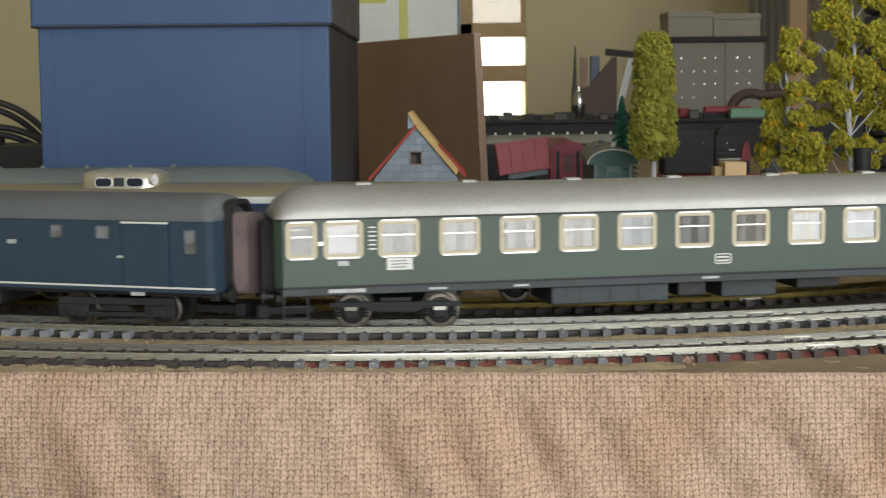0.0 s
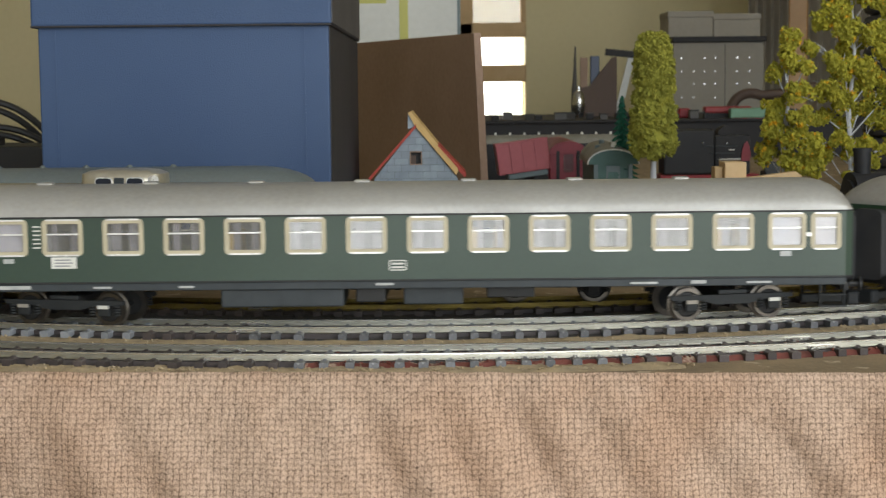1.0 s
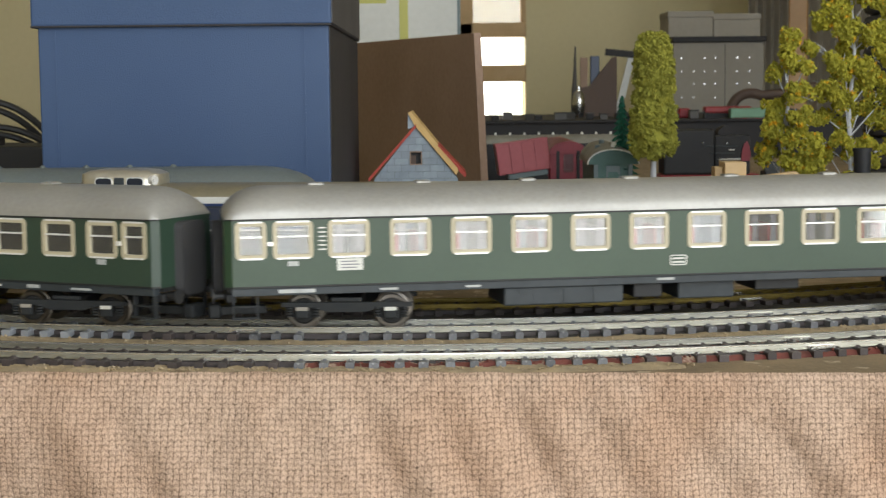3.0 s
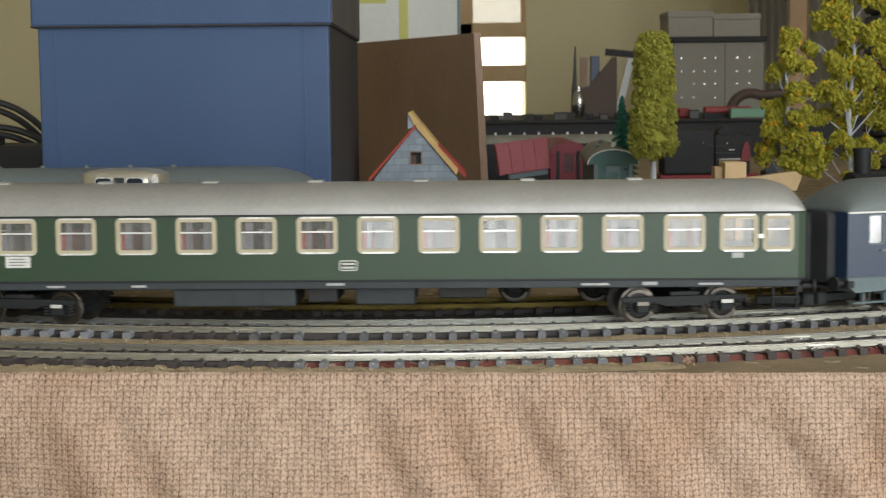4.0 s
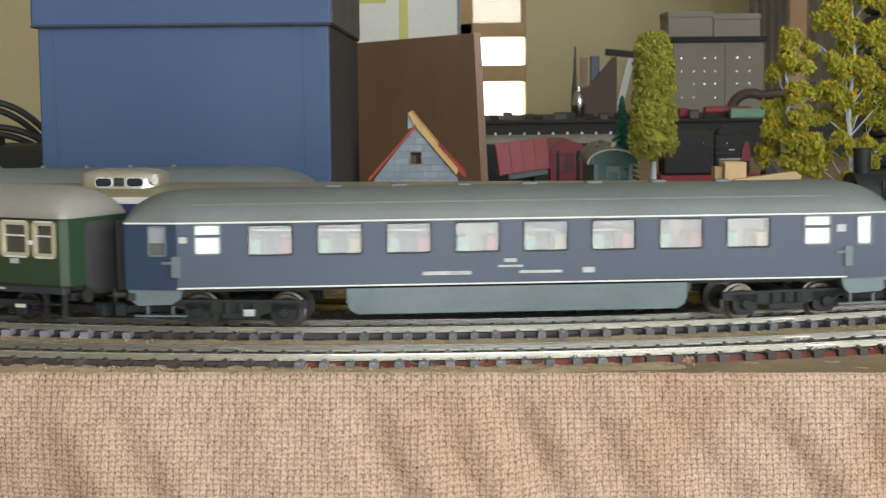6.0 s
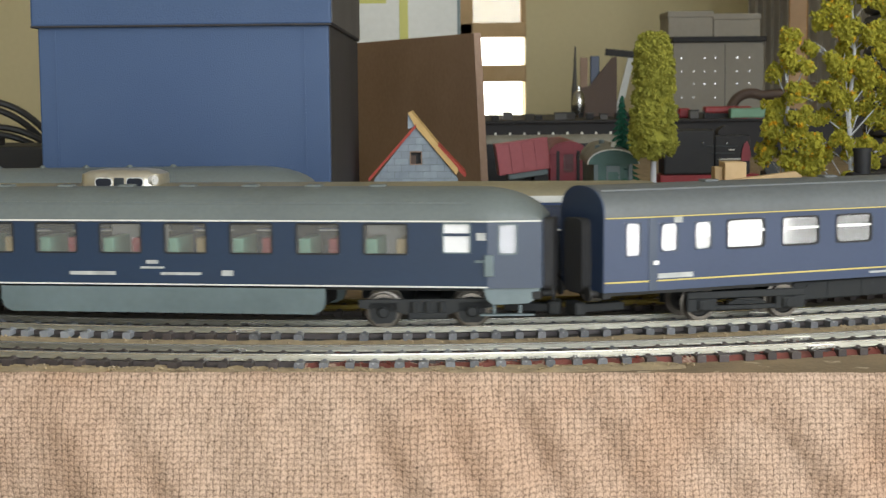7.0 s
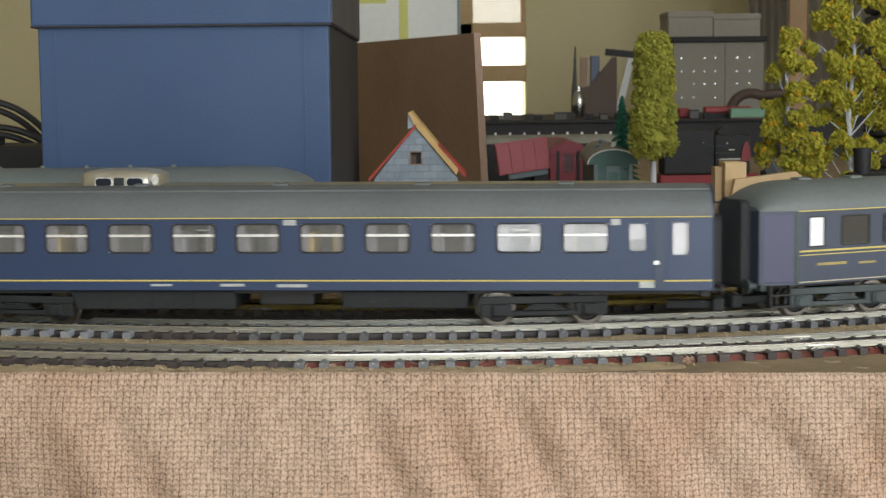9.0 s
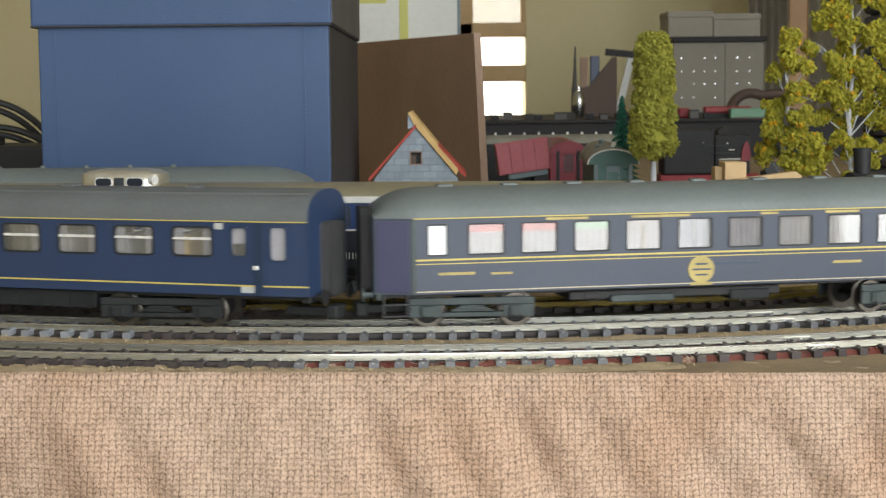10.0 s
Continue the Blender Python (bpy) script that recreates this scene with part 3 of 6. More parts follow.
strip("ground_strip", "rough sandy glue and grit along the table edge", M_GRIT, R_FRONT, 10, 23, -240, 78, 0.45, 0.9, 2)
strip("ground_strip", "rough sandy grit between two tracks", M_GRIT, R_MAIN, 14, 37, -230, 200, 0.2, 1.2, 5, n=12)
strip("clay_strip", "smeared red clay between the sleepers", M_RED, R_FRONT, 3.2, 12.8, -32, 190, 1.35, 0.9, 8, n=8)
strip("ground_strip", "dark rough strip under the inner track", M_DRAPE, R_INNER, -30, 26, -250, 250, 0.3, 0.5, 14, n=12, step=3)
strip("ground_strip", "dark rough strip under the main track", M_DRAPE, R_MAIN, -13, 13, -240, 240, 0.3, 0.5, 4, n=9, step=3)
rubble("grit", "loose sandy grit beside the track", M_GRIT, 900, 4, lambda r: (*on_track(r.uniform(-230, 200), R_MAIN, r.uniform(15, 38))[:2], TZ + 0.4), (0.25, 0.8))
rubble("grit", "loose crumbs along the table edge", M_GRIT, 700, 9, lambda r: (*on_track(r.uniform(-240, 80), R_FRONT, r.uniform(13, 20))[:2], TZ + 0.5), (0.2, 0.7))
rubble("plaster_flakes", "white flakes of plaster on the front track", M_OFFWHITE, 260, 15, lambda r: (*on_track(r.gauss(60, 45), R_FRONT, r.choice((9.6, 10.2, 10.6, -6.6)) + r.uniform(-0.5, 0.5))[:2], -1.55), (0.2, 0.6))
rubble("grit", "red and brown crumbs on the front track", M_RED, 350, 12, lambda r: (*on_track(r.uniform(-30, 190), R_FRONT, r.uniform(-13, 13))[:2], TZ + 1.7), (0.25, 0.8))

# ---------------------------------------------------------------- coaches
WR = 5.5


def wheelset_mesh(mats):
    bm = bm_new()
    for sgn in (-1, 1):
        yo = sgn * 8.6
        prof = [(0.0, 0.9), (1.2, 0.9), (1.3, 0.5), (3.9, 0.35), (4.3, 1.1), (5.45, 1.1), (5.55, -0.6), (6.3, -0.8), (6.25, -1.3), (4.2, -1.3), (4.0, -0.5), (0.0, -0.5)]
        seg = 28
        rings = []
        for r, y in prof:
            rings.append([bm.verts.new((r * math.cos(2 * math.pi * i / seg), yo + sgn * y, r * math.sin(2 * math.pi * i / seg))) for i in range(seg)] if r > 0 else [bm.verts.new((0, yo + sgn * y, 0))])
        for a, b, (ra, _), (rb, _) in zip(rings, rings[1:], prof, prof[1:]):
            for i in range(seg):
                j = (i + 1) % seg
                if len(a) == 1:
                    f = bm.faces.new((a[0], b[i], b[j]))
                elif len(b) == 1:
                    f = bm.faces.new((a[i], a[j], b[0]))
                else:
                    f = bm.faces.new((a[i], a[j], b[j], b[i]))
                f.material_index = 0 if min(ra, rb) >= 4.2 else 1
        for i in range(6):
            a = 2 * math.pi * i / 6
            p = Vector((2.7 * math.cos(a), yo + sgn * 0.25, 2.7 * math.sin(a)))
            n0 = len(bm.faces)
            rod(bm, p, p + Vector((0, sgn * 0.4, 0)), 0.55, 8)
            bm.faces.ensure_lookup_table()
            for f in bm.faces[n0:]:
                f.material_index = 1
    n0 = len(bm.faces)
    rod(bm, (0, -9, 0), (0, 9, 0), 1.0, 10)
    bm.faces.ensure_lookup_table()
    for f in bm.faces[n0:]:
        f.material_index = 1
    bmesh.ops.scale(bm, vec=(K, K, K), verts=bm.verts)
    bmesh.ops.recalc_face_normals(bm, faces=bm.faces)
    me = bpy.data.meshes.new("wheelset")
    bm.to_mesh(me)
    bm.free()
    for m in mats:
        me.materials.append(m)
    return me


WHEELS = wheelset_mesh((M_STEEL, M_BLACK))


def build_bogie(parent, x, base, material, style, wheels):
    bogie = part("bogie", box(bm_new(), -4, 4, -12, 12, 6.4, 9.6, 0.4), M_BLACK, parent, at=(x, 0, 0))
    for sgn in (-1, 1):
        b = bm_new()
        ya, yb = sgn * 12.3, sgn * 13.7
        y0, y1 = min(ya, yb), max(ya, yb)
        h = base / 2
        if style == "modern":
            # cranked side beam with coil springs beside each axlebox
            slab(b, [(-h - 7, 7.4), (-h - 7, 8.8), (h + 7, 8.8), (h + 7, 7.4), (h - 4, 6.9), (6, 5.6), (-6, 5.6), (-h + 4, 6.9)], y0, y1)
            for hx in (-h, h):
                box(b, hx - 2.1, hx + 2.1, sgn * 13.7 - 0.9, sgn * 13.7 + 0.9, 3.6, 7.2, 0.4)
                for o in (-4.4, 4.4):
                    for zz in (4.0, 4.9, 5.8, 6.7):
                        rod(b, (hx + o, sgn * 13.2, zz), (hx + o, sgn * 13.2, zz + 0.5), 1.25, 10)
            box(b, -5, 5, y0 - 0.4, y1 + 0.4, 9.0, 10.4, 0.3)
        elif style == "guard":
            # deep cast frame that hides most of the wheels, with axle guards and a spring plank
            slab(b, [(-h - 8, 7.0), (-h - 8, 9.6), (h + 8, 9.6), (h + 8, 7.0), (h - 5, 5.4), (6, 4.4), (-6, 4.4), (-h + 5, 5.4)], y0, y1)
            for hx in (-h, h):
                slab(b, [(hx - 4.6, 8.6), (hx + 4.6, 8.6), (hx + 4.2, 3.4), (hx + 2.4, 1.8), (hx - 2.4, 1.8), (hx - 4.2, 3.4)], y0, y1)
                rod(b, (hx, sgn * 13.4, 5.5), (hx, sgn * 15.3, 5.5), 2.0, 14, 1.5)
            box(b, -6.5, 6.5, sgn * 14.0 - 0.8, sgn * 14.0 + 0.8, 3.2, 5.4, 0.4)
            for o in (-4.5, 0, 4.5):
                rod(b, (o, sgn * 14.0, 5.2), (o, sgn * 14.0, 8.8), 1.1, 10)
        else:
            # heavy plate frame with window and leaf springs
            for p in ((-h - 6, h + 6, 7.6, 10.0), (-h - 6, -h + 4.5, 3.4, 7.6), (h - 4.5, h + 6, 3.4, 7.6), (-h + 4.5, h - 4.5, 3.6, 5.2)):
                box(b, p[0], p[1], y0, y1, p[2], p[3], 0.3)
            for hx in (-h, h):
                box(b, hx - 2.4, hx + 2.4, sgn * 13.9 - 0.8, sgn * 13.9 + 0.8, 3.8, 7.4, 0.5)
                rod(b, (hx, sgn * 13.4, 5.5), (hx, sgn * 15.1, 5.5), 1.5, 14)
            for i in range(4):
                box(b, -7 + i, 7 - i, sgn * 13.6 - 0.7, sgn * 13.6 + 0.7, 5.6 + 0.5 * i, 6.0 + 0.5 * i)
        part("side_frame", b, material, bogie)
        if style == "modern":
            for hx in (-h, h):
                pb = bm_new()
                box(pb, hx - 2.0, hx + 2.0, sgn * 14.75 - 0.12, sgn * 14.75 + 0.12, 6.2, 7.4, 0.1)
                part("axlebox_cover", pb, M_GREYBOX if hx < 0 else M_OFFWHITE, bogie, "pale axlebox cover")
    for hx in (-base / 2, base / 2):
        ws = part("wheelset", None, None, bogie, at=(hx, 0, WR), keep=WHEELS)
        wheels.append(ws)
    return bogie


def make_coach(label, sp):
    """A model coach built from its specification. Returns the thing, its bogies and its wheelsets."""
    th = thing("model_coach", label, "model train coach", "coaches of the passing train")
    L, w, z0, zg, zt = sp["L"], 16.0, sp["z0"], sp["zg"], sp["zt"]
    xt, tk = sp.get("taper", (L, 0.0))

    def warp(bm):
        for v in bm.verts:
            d = abs(v.co.x) - xt
            if d > 0:
                v.co.y *= 1 - tk * d / (L / 2 - xt)

    def cp(name, bm, material, parent=None, lab="", smooth=False):
        warp(bm)
        return part(name, bm, material, parent or th, lab, smooth=smooth)

    wins = sorted(sp["windows"])
    cuts = [-L / 2]
    for a in wins:
        cuts += [a[0], a[1]]
    cuts.append(L / 2)
    for sgn in (-1, 1):
        bm = bm_new()
        ya, yb = sorted((sgn * w, sgn * (w - 0.9)))

        def wall_box(p, q, r, s):
            mids = [p] + [c for c in (-xt, xt) if p < c < q] + [q]
            for a, b in zip(mids, mids[1:]):
                box(bm, a, b, ya, yb, r, s)
        for p, q in zip(cuts[0::2], cuts[1::2]):
            wall_box(p, q, z0, zg)
        for a in wins:
            wall_box(a[0], a[1], z0, a[2])
            wall_box(a[0], a[1], a[3], zg)
        bmesh.ops.remove_doubles(bm, verts=bm.verts, dist=0.001)
        cp("side_wall", bm, sp["paint"])
    for sgn in (-1, 1):
        xe = sgn * L / 2
        bm = bm_new()
        for p, q, r, s in ((-w + 0.9, -4, z0, zg), (4, w - 0.9, z0, zg), (-4, 4, 31, zg), (-4, 4, z0, 13)):
            box(bm, xe - 0.9 if sgn > 0 else xe, xe if sgn > 0 else xe + 0.9, p, q, r, s)
        cp("end_wall", bm, sp["paint"])
        gb = bm_new()
        rings = []
        for i in range(sp.get("pleats", 7)):
            d = 0.55 * i
            g = 0.45 if i % 2 else 0.0
            rings.append([(xe + sgn * (d + (0.6 if "gable" in sp else 0)), y, z) for y, z in rounded(-6.4 + g, 6.4 - g, 11.5 + g, sp.get("bellows_top", 35.6) - g, 2.2, 3)])
        loft(gb, rings)
        part("gangway_bellows", gb, sp.get("bellows", M_BELLOWS), th)
        if "hood" in sp:
            hd = bm_new()
            outer, inner = rounded(-8.4, 8.4, 11.0, sp["hood"], 6.5, 5), rounded(-6.9, 6.9, 11.4, sp["hood"] - 1.5, 5.5, 5)
            rows_ = [[hd.verts.new((xe + sgn * o, y, z)) for y, z in ring] for ring, o in ((outer, -1.0), (outer, 2.6), (inner, 2.6), (inner, -1.0))]
            for ra, rb in zip(rows_, rows_[1:] + rows_[:1]):
                for i in range(len(outer)):
                    j = (i + 1) % len(outer)
                    hd.faces.new((ra[i], ra[j], rb[j], rb[i]))
            part("gangway_hood", hd, M_BLACK, th, "black arched hood round the bellows")
        bb = bm_new()
        for y in (-10, 10):
            rod(bb, (xe, y, 11.6), (xe + sgn * 3.2, y, 11.6), 1.0, 10)
            rod(bb, (xe + sgn * 3.2, y, 11.6), (xe + sgn * 4.0, y, 11.6), 2.4, 16)
        box(bb, xe - sgn * 2 - 1.5, xe - sgn * 2 + 1.5, -12.5, 12.5, 9.8, 12.4, 0.3)
        part("buffer_beam", bb, sp.get("beam", M_BLACK), th)
        cb = bm_new()
        box(cb, min(xe - sgn * 14, xe + sgn * 4.5), max(xe - sgn * 14, xe + sgn * 4.5), -2.2, 2.2, 4.5, 7.2, 0.4)
        box(cb, min(xe + sgn * 1, xe + sgn * 5), max(xe + sgn * 1, xe + sgn * 5), -4.2, 4.2, 3.6, 8.2, 0.8)
        part("coupling", cb, sp.get("coupler", M_BOGIE), th)
        if sp.get("steps"):
            for sy in (-1, 1):
                sb = bm_new()
                c = sy * 14.2
                x_in = xe - sgn * 6.5
                box(sb, x_in - 4.5, x_in + 4.5, c - 1.6, c + 1.6, 4.6, 5.2)
                box(sb, x_in - 4.5, x_in + 4.5, c - 1.3, c + 1.3, 8.4, 8.9)
                for o in (-4.2, 3.6):
                    box(sb, x_in + o, x_in + o + 0.6, c - 1, c + 1, 4.8, z0)
                part("door_step", sb, sp["steps"], th)
    # roof
    rl = sp.get("round", 14.0)
    st = sorted({round(v, 3) for v in [-L / 2 + rl * (1 - math.cos(math.pi / 2 * i / 9)) for i in range(10)] + [L / 2 - rl * (1 - math.cos(math.pi / 2 * i / 9)) for i in range(10)] + [L * (i / 12 - 0.5) for i in range(2, 11)]})
    rings = []
    for x in st:
        d = max(0.0, (abs(x) - (L / 2 - rl)) / rl)
        hf = max(math.sqrt(max(0.0, 1 - d ** sp.get("fall", 2.2))), sp.get("end_h", 0.25))
        ring = []
        for i in range(25):
            a = math.pi * i / 24
            c, s = math.cos(a), math.sin(a)
            y = (w + 0.45) * math.copysign(abs(c) ** sp.get("square", 0.85), c)
            ring.append((x, y, zg - 0.15 + (zt - zg) * hf * s ** sp.get("arch", 0.95)))
        rings.append(ring)
    rb = bm_new()
    loft(rb, rings)
    roof = cp("roof", rb, sp["roof"], smooth=True)
    def roof_point(deg, lift=0.0):
        c, s = math.cos(radians(deg)), math.sin(radians(deg))
        return (w + 0.45 + lift) * c ** sp.get("square", 0.85), zg - 0.15 + (zt - zg + lift) * s ** sp.get("arch", 0.95)
    # rain strips along the roof
    for deg, lim in sp.get("roof_strips", ()):
        y_, z_ = roof_point(deg, 0.1)
        for sgn in (-1, 1):
            part("rain_strip", box(bm_new(), -lim, lim, sgn * y_ - 0.25, sgn * y_ + 0.25, z_ - 0.3, z_ + 0.3), sp["roof"], roof)
    if "gable" in sp:
        for sgn in (-1, 1):
            gb = bm_new()
            outline = [(-w, z0), (w, z0)] + [roof_point(6 * i) for i in range(16)] + [(-a, b) for a, b in [roof_point(6 * i) for i in range(14, -1, -1)]]
            loft(gb, [[(sgn * (L / 2 + o), y * (1 - tk), z) for y, z in outline] for o in (0.05, 0.6)])
            part("end_gable", gb, sp["gable"], th, "flat dark blue end wall reaching up to the roof")
    for i, x in enumerate(sp.get("vents", ())):
        vb = bm_new()
        box(vb, x - 2.6, x + 2.6, -2.6, 2.6, zt - 0.9, zt + 0.55, 0.5)
        part("roof_vent", vb, sp["roof"], roof)
    # gutter, lines and solebar
    for nm, z, t, material, lim in sp.get("lines", ()):
        lb = bm_new()
        for p, q in ((-L / 2, -xt), (-xt, xt), (xt, L / 2)) if xt < L / 2 and lim > xt else ((-min(lim, L / 2), min(lim, L / 2)),):
            for sgn in (-1, 1):
                high = z > zg - 0.6
                y0, y1 = sorted((sgn * (w - 0.2), sgn * (w + (0.62 if high else 0.22))))
                box(lb, p, q, y0, y1, z - t / 2 - (0.15 if high else 0), z + t / 2 - (0.15 if high else 0))
        cp(nm, lb, material)
    # floor and underframe
    ub = bm_new()
    box(ub, -L / 2 + 1, L / 2 - 1, -12.5, 12.5, z0 - 1.6, z0 + 1.2)
    cp("underframe", ub, M_BLACK)
    if "sole" in sp:
        sb = bm_new()
        for sgn in (-1, 1):
            y0, y1 = sorted((sgn * 12.4, sgn * 15.7))
            box(sb, -L / 2 + 2, L / 2 - 2, y0, y1, z0 - 2.6, z0 - 0.05, 0.25)
        cp("solebar", sb, sp["sole"])
    for x0, x1, za, zb, deep, material in sp.get("gear", ()):
        gb = bm_new()
        box(gb, x0, x1, -deep, deep, za, zb, 0.5)
        if x1 - x0 > 25 and deep < 14.5:
            for i in range(1, 4):
                xx = x0 + (x1 - x0) * i / 4
                box(gb, xx - 0.3, xx + 0.3, -deep - 0.25, deep + 0.25, za + 0.4, zb)
            box(gb, x0 + 5, x0 + 11, -deep - 0.3, deep + 0.3, zb - 2.2, zb - 0.9)
        part("equipment_box", gb, material, th)
    if "skirt" in sp:
        x0, x1, za, zb = sp["skirt"]
        for sgn in (-1, 1):
            kb = bm_new()
            y0, y1 = sorted((sgn * 14.6, sgn * 15.8))
            slab(kb, [(x0 + 3.5, za), (x1 - 3.5, za), (x1 - 1, za + 1.4), (x1, za + 4), (x1, zb), (x0, zb), (x0, za + 4), (x0 + 1, za + 1.4)], y0, y1)
            part("skirt", kb, M_SKIRT, th, "grey-green side skirt between the bogies")
        part("equipment_box", box(bm_new(), x0 + 3, x1 - 3, -13.5, 13.5, za + 1.5, zb), M_BLACK, th)
    # windows
    rnd = random.Random(label)
    for i, (x0, x1, za, zb, kind) in enumerate(wins):
        fb = bm_new()
        fw, fm = sp["frame"]
        if kind in ("milk", "milk2", "door"):
            fw, fm = sp.get("small_frame", (0.4, fm))
        r = sp.get("corner", 1.6)
        ring_frame(fb, x0 - fw * 0.35, x1 + fw * 0.35, za - fw * 0.35, zb + fw * 0.35, fw, min(r, (x1 - x0) * 0.3), -w - 0.28, -w + 0.75)
        win = cp("window", fb, fm, smooth=True)
        pm = M_MILK if kind in ("milk", "milk2") else sp.get("pane", M_PANE)
        pane = cp("pane", box(bm_new(), x0 + 0.1, x1 - 0.1, -w + 0.3, -w + 0.5, za + 0.1, zb - 0.1), pm, win)
        pane.visible_shadow = False
        if kind == "door" or kind == "end" and rnd.random() < 0.6:
            cp("blind", box(bm_new(), x0 + 0.2, x1 - 0.2, -w + 0.75, -w + 0.95, za + 0.3 + (zb - za) * rnd.choice((0, 0, 0.4)), zb), sp.get("blind", M_CURTAIN), win)
        if "bar" in sp and kind not in ("milk", "door") or kind == "milk2":
            zb_ = za + (zb - za) * (0.6 if kind != "milk2" else 0.62)
            tb_, bmat = sp.get("bar", (0.7, sp["paint"]))
            if kind == "milk2":
                tb_, bmat = 0.9, sp["paint"]
            cp("glazing_bar", box(bm_new(), x0 + fw * 0.4, x1 - fw * 0.4, -w - 0.2, -w + 0.7, zb_ - tb_ / 2, zb_ + tb_ / 2), bmat, win)
            if sp.get("trim"):
                for zz in (za - fw * 0.2, zb + fw * 0.2):
                    cp("trim_strip", box(bm_new(), x0 + 0.8, x1 - 0.8, -w - 0.45, -w - 0.2, zz - 0.28, zz + 0.28), M_CHROME, win)
        # curtains drawn to the sides
        if sp.get("curtain") and kind == "":
            span = sp["curtain"] * rnd.uniform(0.75, 1.2)
            inset = sp.get("curtain_in", 0.0) * (x1 - x0)
            for a, b in ((x0 + inset, x0 + inset + (x1 - x0) * span), (x1 - inset * 0.6 - (x1 - x0) * span, x1 - inset * 0.6)):
                vb = bm_new()
                n = 10
                rows = [[(a + (b - a) * k / n, -w + 0.95 + 0.22 * math.sin(k * 2.1 + i), z) for k in range(n + 1)] for z in (za - 1, zb + 1)]
                loft(vb, rows, closed=False, caps=False)
                bmesh.ops.solidify(vb, geom=vb.faces[:], thickness=0.3)
                cp("curtain", vb, sp.get("curtain_mat", M_CURTAIN), win)
    # seats and partitions
    big = [a for a in wins if a[4] == ""]
    for i, (x0, x1, za, zb, kind) in enumerate(big):
        sm = sp["seats"][i % len(sp["seats"])]
        if sm is not None:
            for c, m_ in zip((x0 + 0.5, x1 - 4.1), sm if isinstance(sm, tuple) else (sm, sm)):
                sb = bm_new()
                box(sb, c, c + 3.6, -14.2, 2, z0 + 4, za + sp.get("seat_top", 6.5), 0.5)
                box(sb, c - 1.0, c + 4.4, -14.2, 2, z0 + 3, z0 + 8, 0.4)
                part("seat", sb, m_, th)
        if sp["walls"][i % len(sp["walls"])]:
            part("partition", box(bm_new(), (x0 + x1) / 2 - 10.2, (x0 + x1) / 2 + 10.2, 3, 3.8, z0 + 1, zg - 0.5), sp.get("inner", M_INNER), th)
    # plates and lettering bars
    for x, z, pw, ph, material in sp.get("plates", ()):
        cp("plate", box(bm_new(), x - pw / 2, x + pw / 2, -w - 0.2, -w + 0.1, z - ph / 2, z + ph / 2), material)
    for nm, x0, x1, za, zb, material, proud in sp.get("panels", ()):
        cp(nm, box(bm_new(), x0, x1, -w - proud, -w + 0.2, za, zb, 0.08), material)
    if "extra" in sp:
        sp["extra"](th, cp)
    p = sp["pivot"] / 2
    wheels = []
    bogies = [build_bogie(th, sgn * p, sp["base"], sp["bogie"], sp["style"], wheels) for sgn in (-1, 1)]
    return th, bogies, wheels


def green_windows():
    out = [(-147.0, -138.0, 24.4, 35.6, "end"), (-134.9, -123.0, 24.4, 35.6, "end")]
    out += [(-118.0 + 20.2 * i + 0.9, -118.0 + 20.2 * i + 13.4, 24.4, 35.6, "") for i in range(12)]
    out += [(123.4, 134.8, 24.4, 35.6, "end"), (137.4, 146.4, 24.4, 35.6, "end")]
    return out


def railway_badge(th, cp):
    b = bm_new()
    ring_frame(b, -2.6, 3.4, 18.1, 21.6, 0.35, 0.8, -16.25, -15.9)
    for z in (19.2, 20.4):
        box(b, -1.7, 2.5, -16.25, -15.9, z - 0.3, z + 0.3)
    cp("badge", b, M_OFFWHITE, None, "small pale rounded badge")
    for x, za in ((-120.5, 26.5),):
        g = bm_new()
        for k in range(6):
            box(g, x - 0.2, x + 2.2, -16.2, -15.9, za + 1.4 * k, za + 1.4 * k + 0.45)
        cp("lettering_bars", g, M_OFFWHITE)
    rows_ = bm_new()
    for z in (22.6, 21.6, 20.6):
        box(rows_, -113.6, -107.6 - 0.8 * abs(z - 21.6), -16.3, -16.15, z - 0.18, z + 0.18)
    cp("lettering_bars", rows_, M_SEAT_GREY)
    for x in (-136.4, 136.1):
        cp("door_handle", box(bm_new(), x - 0.9, x + 0.9, -16.9, -15.9, 28.2, 29.6, 0.2), M_CHROME)


